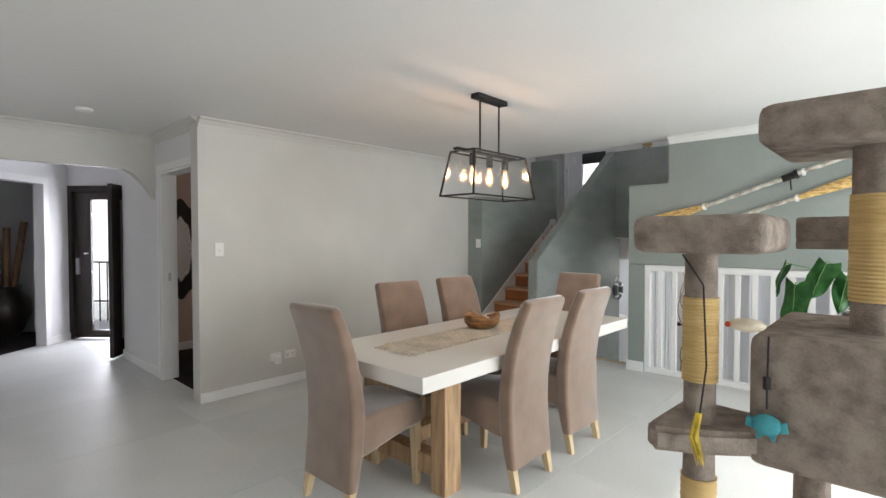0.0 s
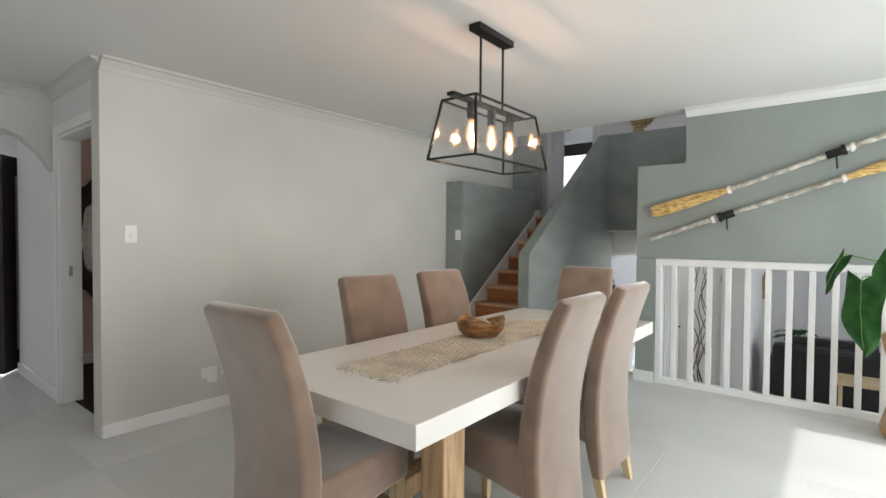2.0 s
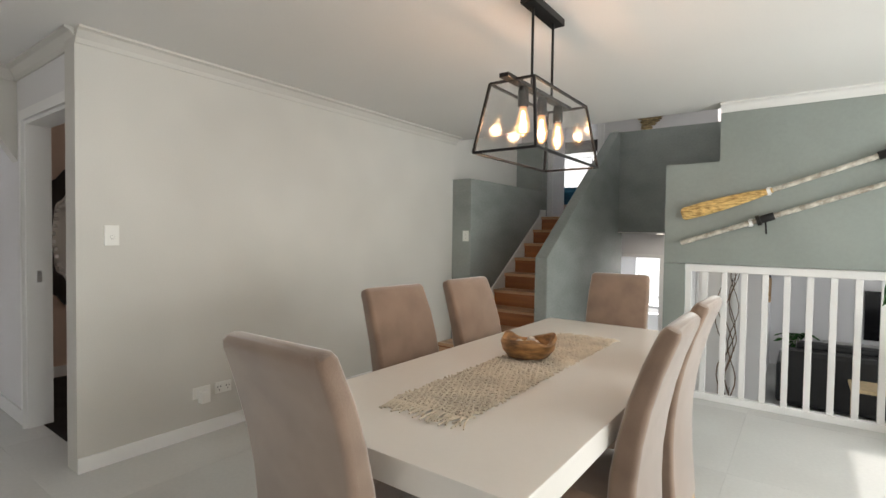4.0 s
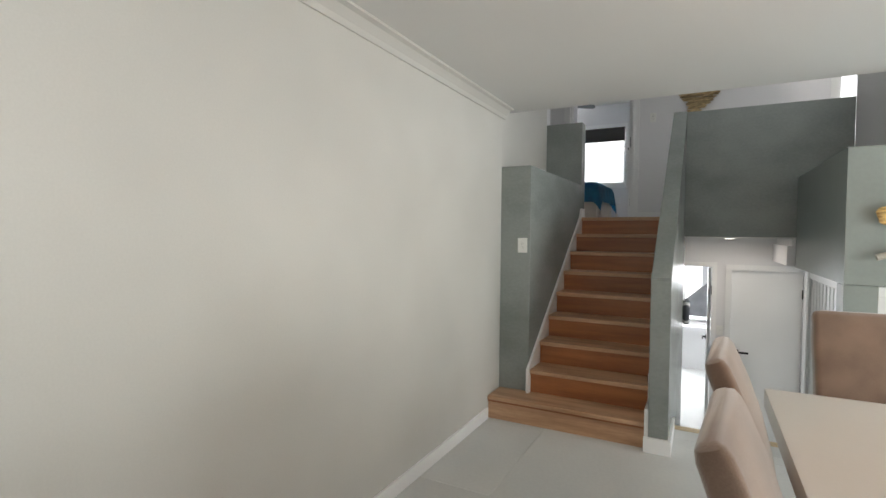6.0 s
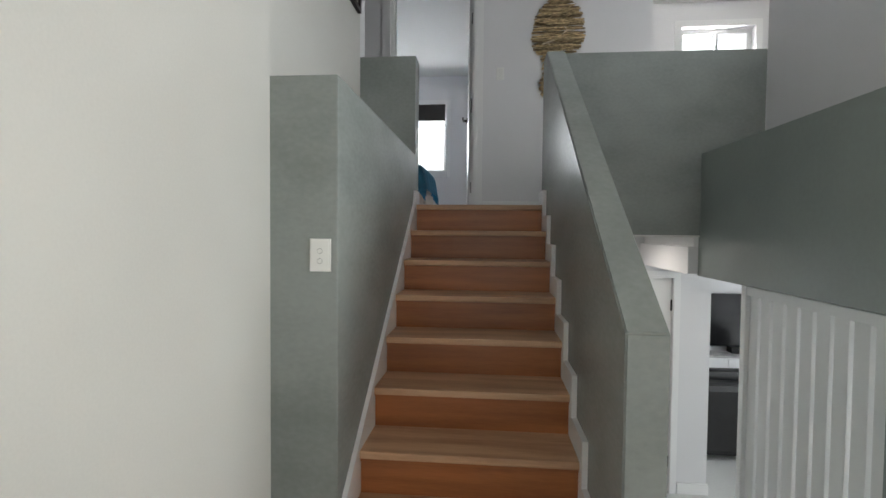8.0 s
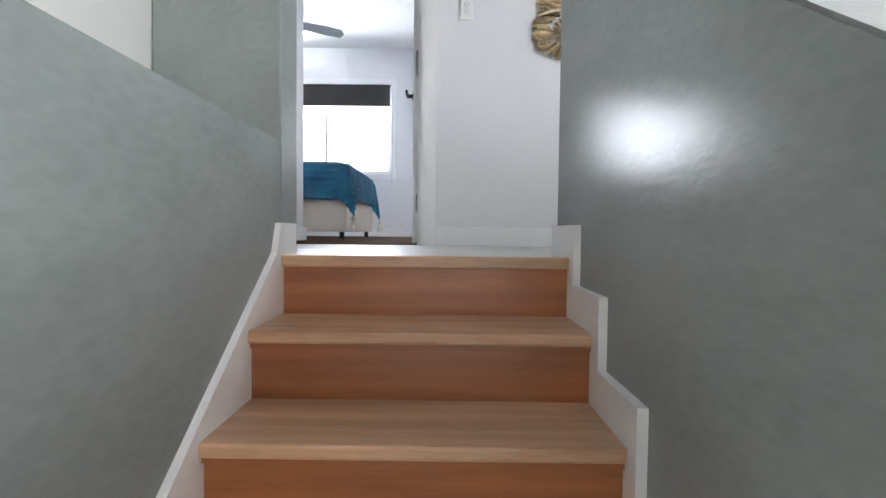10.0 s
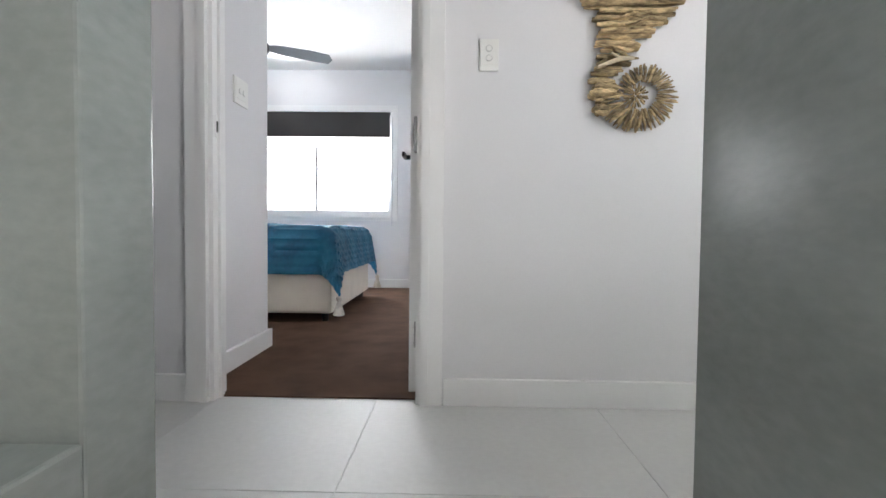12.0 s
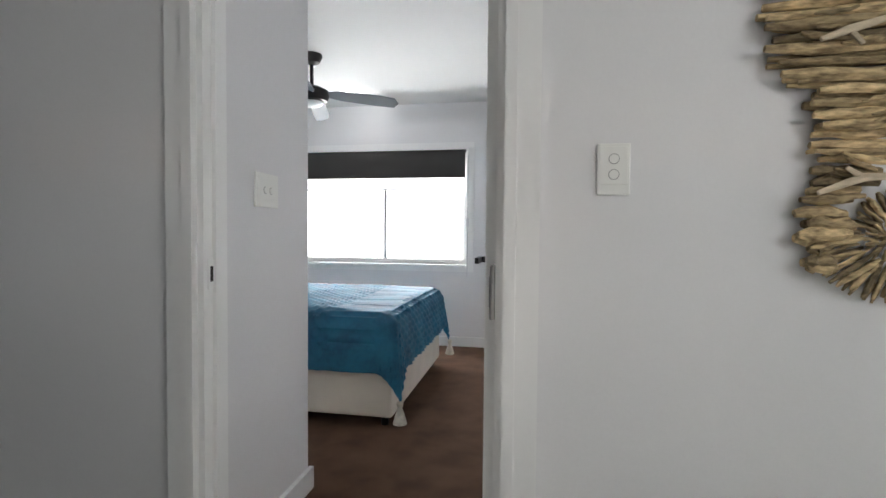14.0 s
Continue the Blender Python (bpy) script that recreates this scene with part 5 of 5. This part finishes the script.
quilt = thing("quilt", "teal velvet quilted bedspread draped over the bed", "quilt")
bm = bmesh.new()
DROP = 0.31
step, ROUND = 0.02, 0.11
us = [-6.3 + step * i for i in range(int((BX + DROP + 6.3) / step) + 1)]
vs_ = [BY0 - DROP + step * i for i in range(int((BY1 - BY0 + 2 * DROP) / step) + 1)]


def over(d):
    """Where cloth at arc length d past the rounded edge hangs: outwards and down."""
    if d <= 0:
        return d, 0.0
    q = ROUND * math.pi / 2
    if d < q:
        return ROUND * math.sin(d / ROUND), ROUND * (1 - math.cos(d / ROUND))
    return ROUND + 0.16 * (d - q), ROUND + (d - q)


grid = []
for u in us:
    row = []
    for v in vs_:
        du, dv = u - (BX - 0.08), max(BY0 + 0.08 - v, v - BY1 + 0.08)
        side = -1 if v < (BY0 + BY1) / 2 else 1
        puff = 0.018 * abs(math.sin((u + v) * math.pi / 0.085) * math.sin((u - v) * math.pi / 0.085))
        if -0.30 < du < 0.02:
            puff = 0.011 * abs(math.sin(v * math.pi / 0.055))
        if du > 0 and dv > 0:
            r = math.hypot(du, dv)
            o, z = over(r)
            fold = 0.55 + 0.45 * abs(du - dv) / r
            x, y = BX - 0.08 + o * du / r * (1.55 - 0.55 * fold), (BY0 + 0.08 if side < 0 else BY1 - 0.08) + side * o * dv / r * (1.55 - 0.55 * fold)
            x, y = x + puff * 0.6, y + side * puff * 0.6
            z = BT + 0.02 - z
        elif du > 0:
            o, z = over(du)
            x, y, z = BX - 0.08 + o + puff + 0.006 * math.sin(v * 21) * z / 0.3, v, BT + 0.02 - z + (puff if z < 0.05 else 0)
        elif dv > 0:
            o, z = over(dv)
            x, y, z = u, (BY0 + 0.08 if side < 0 else BY1 - 0.08) + side * (o + puff + 0.006 * math.sin(u * 19) * z / 0.3), BT + 0.02 - z + (puff if z < 0.05 else 0)
        else:
            x, y, z = u, v, BT + 0.02 + puff + 0.006 * math.sin(u * 7 + v * 5)
        row.append(bm.verts.new((x, y, z)))
    grid.append(row)
for a, b in zip(grid, grid[1:]):
    for k in range(len(vs_) - 1):
        bm.faces.new((a[k], a[k + 1], b[k + 1], b[k]))
CORNERS = [grid[-1][0].co.copy(), grid[-1][-1].co.copy()]
bmesh.ops.solidify(bm, geom=bm.faces[:], thickness=0.008)
part("cover", bm, QUILT, quilt, smooth=True)
TASSEL = mat("cream_tassel", (0.7, 0.65, 0.56), 0.95, 0.15, 20, 160, 0.4)
for corner in CORNERS:
    bm = bmesh.new()
    lathe(bm, [(0.012, 0.13), (0.02, 0.12), (0.018, 0.10), (0.012, 0.095), (0.028, 0.05), (0.04, 0.005), (0.03, 0.0)], corner - Vector((0, 0, 0.118)), 16)
    part("tassel", bm, TASSEL, quilt, "cream corner tassel", smooth=True)
fan = thing("ceiling_fan", "black ceiling fan with grey blades, at rest", "fan", at=pose(-5.12, 10.2, UPPER))
bm = bmesh.new()
lathe(bm, [(0.02, -0.075), (0.055, -0.06), (0.075, -0.02), (0.075, 0.0)], (0, 0, 0), 20)
part("canopy", bm, BLACK, fan, smooth=True)
bm = bmesh.new()
tube(bm, [(0, 0, -0.25), (0, 0, -0.06)], 0.014, 10)
part("downrod", bm, BLACK, fan)
bm = bmesh.new()
lathe(bm, [(0.06, -0.345), (0.11, -0.335), (0.125, -0.30), (0.12, -0.26), (0.07, -0.235), (0.03, -0.23)], (0, 0, 0), 24)
part("motor", bm, BLACK, fan, smooth=True)
bm = bmesh.new()
lathe(bm, [(0.02, -0.375), (0.07, -0.365), (0.09, -0.345), (0.06, -0.343)], (0, 0, 0), 20)
part("light_cover", bm, PLASTIC, fan, smooth=True)
BLADE = mat("satin_grey_blade", (0.17, 0.185, 0.195), 0.5, 0.05, 3, 60, 0.02, spec=0.15)
for k in range(4):
    bm = bmesh.new()
    m = pose(0, 0, -0.275, 0, 0, 16.5 + 90 * k) @ pose(0, 0, 0, -20, 5)
    prism(bm, [(0.11, -0.03), (0.2, -0.055), (0.45, -0.065), (0.60, -0.055), (0.63, 0.0), (0.60, 0.055), (0.45, 0.06), (0.2, 0.05), (0.11, 0.03)], "z", -0.004, 0.004, m)
    part("blade", bm, BLADE, fan)
DL = glow("downlight_glow", (0.95, 0.98, 1.0), 9.0)
light = thing("downlight", "lit round recessed ceiling downlight", "light")
bm = bmesh.new()
lathe(bm, [(0.045, -0.006), (0.055, -0.005), (0.058, 0.0)], (-5.19, 11.15, UPPER), 24)
part("trim_ring", bm, TRIM, light, smooth=True)
bm = bmesh.new()
lathe(bm, [(0.042, -0.009), (0.043, -0.006)], (-5.19, 11.15, UPPER), 24)
part("lens", bm, DL, light)
bulb_lamp("downlight_lamp", (-5.19, 11.15, UPPER - 0.05), 3, 0.04, (0.95, 0.98, 1.0))

light = thing("downlight", "lit round downlight under the landing", "light")
bm = bmesh.new()
lathe(bm, [(0.045, -0.006), (0.055, -0.005), (0.058, 0.0)], (-2.52, 7.25, 1.395), 24)
part("trim_ring", bm, TRIM, light, smooth=True)
bm = bmesh.new()
lathe(bm, [(0.042, -0.009), (0.043, -0.006)], (-2.52, 7.25, 1.395), 24)
part("lens", bm, glow("warm_downlight_glow", (1.0, 0.93, 0.84), 9.0), light)
window_lamp("downlight_lamp", (-2.52, 7.25, 1.383), (-2.52, 7.251, 0), 0.08, 0.08, 7, (1.0, 0.9, 0.8))

# ---- side room: mirror ----
mirror = thing("wall_mirror", "black scalloped wall mirror in the side room", "mirror")
n = 48
def wavy(a, r):
    k = r * (1 + 0.05 * math.cos(8 * a))
    return 2.115 + k * (0.25 * r) * math.cos(a), 1.265 + k * (0.38 + 0.22 * r) * math.sin(a)


bm = bmesh.new()
rings = []
for r, x in ((1.0, -6.448), (1.0, -6.42), (0.93, -6.405), (0.74, -6.41), (0.72, -6.43)):
    rings.append([bm.verts.new((x, *wavy(2 * math.pi * k / n, r))) for k in range(n)])
for a, b in zip(rings, rings[1:]):
    for k in range(n):
        bm.faces.new((a[k], a[(k + 1) % n], b[(k + 1) % n], b[k]))
bmesh.ops.recalc_face_normals(bm, faces=bm.faces[:])
part("frame", bm, BLACKWOOD, mirror, smooth=True)
bm = bmesh.new()
prism(bm, [wavy(2 * math.pi * k / n, 0.73) for k in range(n)], "x", -6.44, -6.43)
MIRROR = mat("mirror_silver", (0.9, 0.9, 0.9), 0.02, 0.0, 1, 1, 0, metal=1.0)
part("glass", bm, MIRROR, mirror)
# Pale tiles stand in for louvre shutters reflected in the mirror glass.
REFLECTION = mat("pale_shutter_reflection", (0.75, 0.74, 0.72), 0.2, 0.1, 9, 60, 0.0)
for k in range(30):
    u, v = wavy(2 * math.pi * (k + 0.5) / 30, 0.655)
    part("reflection_tile", boxes((-6.43, -6.418, u - 0.013, u + 0.013, v - 0.017, v + 0.017), soft=0.003), REFLECTION, mirror)

# ---- front room: urn with bamboo poles, curtain ----
URNM = mat("dark_glazed_urn", (0.03, 0.022, 0.02), 0.3, 0.3, 6, 40, 0.1)
urn = thing("floor_urn", "large dark glazed urn", "urn")
bm = bmesh.new()
lathe(bm, [(0.17, 0.0), (0.24, 0.1), (0.31, 0.34), (0.30, 0.52), (0.22, 0.66), (0.20, 0.70), (0.22, 0.72), (0.17, 0.72), (0.16, 0.66)], (-9.2, 0.70, 0.0), 28)
part("body", bm, URNM, urn, smooth=True)
BAMBOO = mat("brown_bamboo", (0.22, 0.12, 0.06), 0.5, 0.3, 6, 40, 0.1, stretch=(5, 5, 0.6))
poles = thing("bamboo_poles", "thick brown bamboo poles standing in the urn", "decoration")
for dx, dy, lx, ly, h in ((-0.07, -0.05, -0.16, -0.14, 1.62), (0.02, 0.03, 0.0, 0.02, 1.55), (0.06, 0.06, 0.14, 0.16, 1.63)):
    bm = bmesh.new()
    tube(bm, [(-9.2 + dx + lx * t / 4, 0.70 + dy + ly * t / 4, 0.3 + (h - 0.3) * t / 4) for t in range(5)], 0.042, 12)
    part("pole", bm, BAMBOO, poles, smooth=True)
setting("floor_front_room", boxes((-12.0, -8.9, -2.6, 1.29, -0.2, -0.002)), DARKFLOOR, "dark carpet of the front room", "floor")
bm = bmesh.new()
box(bm, -0.52, 2.6, -3.3, -0.125, -0.004, 0.001, SIDE)
setting("floor_front_door", bm, DARKFLOOR, "dark carpet inside the front room", "floor")
bm = bmesh.new()
box(bm, -0.6, 3.2, -3.4, -3.3, 0, CEILING, SIDE)
box(bm, -0.6, -0.52, -3.3, -0.12, 0, CEILING, SIDE)
box(bm, 3.1, 3.2, -3.3, -0.12, 0, CEILING, SIDE)
box(bm, -0.52, -0.02, -0.24, -0.12, 0, CEILING, SIDE)
setting("wall_front_room", bm, LILAC, "white wall of the front room")
bm = bmesh.new()
box(bm, -0.6, 3.2, -3.4, -0.12, CEILING + 0.002, 2.6, SIDE)
setting("ceiling_front_room", bm, CEIL, "white ceiling of the front room", "ceiling")
CURTAIN = mat("dark_curtain", (0.03, 0.028, 0.03), 0.9, 0.2, 6, 120, 0.3)
curtain = thing("curtain", "dark full-length curtain on a black rod", "curtain")
bm = bmesh.new()
outer = [(1.0 + 0.03 * k, -3.2 + 0.035 * math.sin(k * 1.3)) for k in range(40)]
prism(bm, outer + [(u, v - 0.01) for u, v in outer[::-1]], "z", 0.03, 2.1, SIDE)
part("drape", bm, CURTAIN, curtain)
bm = bmesh.new()
tube(bm, [SIDE @ Vector((0.7, -3.2, 2.12)), SIDE @ Vector((2.4, -3.2, 2.12))], 0.014, 10)
part("rod", bm, BLACK, curtain)

# ---- living room below ----
LEATHER = mat("black_leather", (0.014, 0.014, 0.015), 0.4, 0.2, 8, 90, 0.15)
sofa = thing("sofa", "black leather sofa in the lower living room", "sofa")
part("base", boxes((-1.2, 1.0, 8.85, 9.65, LOW + 0.05, -0.55), soft=0.03), LEATHER, sofa)
part("backrest", boxes((-1.25, 1.05, 8.62, 8.88, LOW + 0.05, -0.14), soft=0.07), LEATHER, sofa)
for x in (-1.3, 0.92):
    part("armrest", boxes((x, x + 0.2, 8.7, 9.65, LOW + 0.05, -0.34), soft=0.05), LEATHER, sofa)
for x in (-1.09, -0.09):
    part("cushion", boxes((x, x + 0.98, 8.88, 9.6, -0.55, -0.40), soft=0.05), LEATHER, sofa)
    part("back_cushion", boxes((x, x + 0.98, 8.86, 9.06, -0.40, -0.06), soft=0.06), LEATHER, sofa)
tv = thing("television", "black flat television on a white cabinet", "television")
part("screen", boxes((-0.19, 1.2, 11.30, 11.34, -0.32, 0.5), soft=0.004), mat("tv_screen", (0.008, 0.008, 0.009), 0.15, 0.0, 1, 1, 0), tv)
part("stand", boxes((0.3, 0.7, 11.2, 11.38, -0.41, -0.32)), BLACK, tv)
cab = thing("media_cabinet", "white media cabinet under the television", "cabinet")
part("body", boxes((-0.7, 1.9, 11.05, 11.398, LOW, -0.44), soft=0.004), TRIM, cab)
part("top", boxes((-0.72, 1.92, 11.03, 11.398, -0.44, -0.41), soft=0.004), mat("marble_top", (0.55, 0.53, 0.52), 0.34, 0.3, 9, 40, 0.02), cab)
for x in (-0.68, 0.18, 1.04):
    part("cabinet_door", boxes((x, x + 0.84, 11.035, 11.05, LOW + 0.06, -0.46), soft=0.003), TRIM, cab)

# twisted willow in a floor vase, indoor plant, fish-shaped wall hanging
WILLOW = mat("willow_twig", (0.16, 0.10, 0.06), 0.8, 0.3, 12, 60, 0.2)
wil = thing("willow_branches", "tall twisted willow branches in a floor vase", "branches")
rng = random.Random(3)
for i in range(6):
    bm = bmesh.new()
    x, y = -1.58 + 0.05 * rng.uniform(-1, 1), 5.66 + 0.05 * rng.uniform(-1, 1)
    lean, ph = rng.uniform(-0.10, 0.10), rng.uniform(0, 6)
    pts = [(x + lean * t / 24 + 0.035 * math.sin(t * 0.8 + ph) * min(1, t / 4), y + 0.03 * math.cos(t * 0.7 + ph), LOW + 0.3 + 0.082 * t) for t in range(24)]
    tube(bm, pts, [0.0075 - 0.0002 * t for t in range(24)], 6)
    part("branch", bm, WILLOW, wil, smooth=True)
bm = bmesh.new()
lathe(bm, [(0.09, 0.0), (0.13, 0.12), (0.11, 0.32), (0.07, 0.44), (0.085, 0.48), (0.07, 0.48), (0.055, 0.43)], (-1.58, 5.66, LOW), 22)
solo("floor_vase", bm, URNM, "dark floor vase holding willow branches", "vase", smooth=True)
pot = thing("indoor_plant", "dark leafy plant in a black pot", "plant")
bm = bmesh.new()
lathe(bm, [(0.14, 0.0), (0.19, 0.3), (0.2, 0.36), (0.18, 0.36), (0.17, 0.30)], (-1.1, 10.8, LOW), 22)
part("pot", bm, URNM, pot, smooth=True)
for i in range(26):
    a, r, h = rng.uniform(0, 6.28), rng.uniform(0.12, 0.34), rng.uniform(0.42, 0.72)
    b = Vector((-1.1 + 0.4 * r * math.cos(a), 10.8 + 0.4 * r * math.sin(a), LOW + h))
    heart_leaf(b, b + Vector((r * 0.75 * math.cos(a), r * 0.75 * math.sin(a), -0.02)), 0.06, (0.2 * math.cos(a), 0.2 * math.sin(a), 1), pot)
    bm = bmesh.new()
    tube(bm, [(-1.1, 10.8, LOW + 0.3), (b.x * 0.6 - 1.1 * 0.4, b.y * 0.6 + 10.8 * 0.4, LOW + 0.3 + (h - 0.3) * 0.7), b], 0.006, 6)
    part("stem", bm, STEM, pot)
hang = thing("wall_hanging", "carved wooden wall hanging on a dark disc", "wall art")
bm = bmesh.new()
tube(bm, [(-1.5, 10.2, 0.56), (-1.46, 10.2, 0.56)], 0.2, 28)
part("disc", bm, BLACKWOOD, hang)
bm = bmesh.new()
prism(bm, [(10.05, 0.72), (9.82, 0.72), (9.84, 0.52), (9.92, 0.43), (9.86, 0.34), (9.98, 0.34), (10.01, 0.45)], "x", -1.498, -1.44)
part("carving", bm, RAW, hang)
table2 = thing("side_table", "small pale timber side table by the sofa", "table")
part("top", boxes((-0.55, 0.05, 7.9, 8.4, -0.42, -0.38), soft=0.006), OAK, table2)
for x in (-0.52, -0.02):
    for y in (7.93, 8.33):
        part("leg", boxes((x, x + 0.04, y, y + 0.04, LOW, -0.42)), OAK, table2)

# ---- laundry ----
bag = thing("surfboard_bag", "grey and silver surfboard bag leaning in the laundry", "surfboard")
GREYBAG = mat("grey_canvas", (0.13, 0.14, 0.16), 0.8, 0.1, 8, 120, 0.2)
SILVER = mat("silver_canvas", (0.55, 0.56, 0.57), 0.5, 0.05, 8, 120, 0.1)
bm = bmesh.new()
prism(bm, [(-3.13, 0.28), (-2.68, 0.70), (-2.63, 0.28), (-2.68, 0.15), (-3.08, 0.16)], "y", 9.9, 9.98)
part("nose", bm, mat("pale_grey_canvas", (0.42, 0.43, 0.46), 0.8, 0.1, 8, 120, 0.2), bag)
bm = bmesh.new()
prism(bm, [(-2.675, 0.69), (-2.18, 0.72), (-2.02, 0.42), (-2.18, 0.12), (-2.675, 0.15), (-2.63, 0.28)], "y", 9.9, 9.98)
part("body", bm, SILVER, bag)
rack = thing("rack", "white wire shelf under the surfboard bag", "shelf")
part("shelf", boxes((-3.6, -2.0, 9.8, 10.15, 0.08, 0.12)), TRIM, rack)
for x in (-3.55, -2.06):
    for y in (9.82, 10.1):
        part("leg", boxes((x, x + 0.03, y, y + 0.03, LOW, 0.08)), TRIM, rack)
wash = thing("washing_machine", "white front-loading washing machine", "appliance")
part("body", boxes((-3.95, -3.36, 8.7, 9.3, LOW, -0.1), soft=0.012), TRIM, wash)
bm = bmesh.new()
tube(bm, [(-3.355, 9.0, -0.55), (-3.33, 9.0, -0.55)], 0.17, 28)
part("porthole", bm, BLACK, wash)
part("control_panel", boxes((-3.36, -3.352, 8.75, 9.25, -0.24, -0.14)), STEEL, wash)
life = thing("life_ring", "small grey decorative life ring hung by a cord", "wall art")
bm = bmesh.new()
tube(bm, [(-2.898, 6.88 + 0.105 * math.cos(k * math.pi / 14), 0.64 + 0.105 * math.sin(k * math.pi / 14)) for k in range(29)], 0.03, 10)
part("ring", bm, GREYBAG, life, smooth=True)
for k in range(4):
    a0 = math.pi / 4 + k * math.pi / 2
    bm = bmesh.new()
    tube(bm, [(-2.898, 6.88 + 0.105 * math.cos(a0 + d), 0.64 + 0.105 * math.sin(a0 + d)) for d in (-0.16, 0, 0.16)], 0.0325, 10)
    part("band", bm, TRIM, life, "white rope band", smooth=True)
bm = bmesh.new()
tube(bm, [(-2.91, 6.80, 0.71), (-2.92, 6.88, 0.86), (-2.91, 6.96, 0.71)], 0.004, 6)
part("cord", bm, TRIM, life)

# ---- floor tiles, 1.2 m square ----
tile_mesh = {}
def tile(parent, x0, x1, y0, y1, z):
    w, d = round(x1 - x0, 3), round(y1 - y0, 3)
    if w < 0.02 or d < 0.02:
        return
    if (w, d) not in tile_mesh:
        bm = bmesh.new()
        g, c = 0.001, 0.0012
        lo = [bm.verts.new(p) for p in ((g, g, -0.006), (w - g, g, -0.006), (w - g, d - g, -0.006), (g, d - g, -0.006))]
        mid = [bm.verts.new(p) for p in ((g, g, -c), (w - g, g, -c), (w - g, d - g, -c), (g, d - g, -c))]
        hi = [bm.verts.new(p) for p in ((g + c, g + c, 0), (w - g - c, g + c, 0), (w - g - c, d - g - c, 0), (g + c, d - g - c, 0))]
        for a, b in ((lo, mid), (mid, hi)):
            for k in range(4):
                bm.faces.new((a[k], a[(k + 1) % 4], b[(k + 1) % 4], b[k]))
        bm.faces.new(hi)
        tile_mesh[(w, d)] = mesh_of("tile", bm, TILE)
    ob = new("tile", tile_mesh[(w, d)])
    ob.parent, ob.location = parent, (x0, y0, z)


def lay(parent, x0, x1, y0, y1, z):
    i = math.floor((x0 + 1.35) / 1.2)
    while -1.35 + 1.2 * i < x1:
        j = math.floor((y0 - 0.13) / 1.2)
        while 0.13 + 1.2 * j < y1:
            tile(parent, max(x0, -1.35 + 1.2 * i), min(x1, -0.15 + 1.2 * i), max(y0, 0.13 + 1.2 * j), min(y1, 1.33 + 1.2 * j), z)
            j += 1
        i += 1


lay(floor, -8.7, 2.2, -3.2, 5.06, 0.0)
lay(floor, -2.93, -2.012, 5.06, 5.235, 0.0)
lay(floor_hall, -6.2, -4.35, 6.94, 8.0, LAND)
lay(floor_hall, -4.35, -2.94, 6.803, 8.0, LAND)
lay(floor_hall, -2.94, 1.2, 7.0, 8.0, LAND)
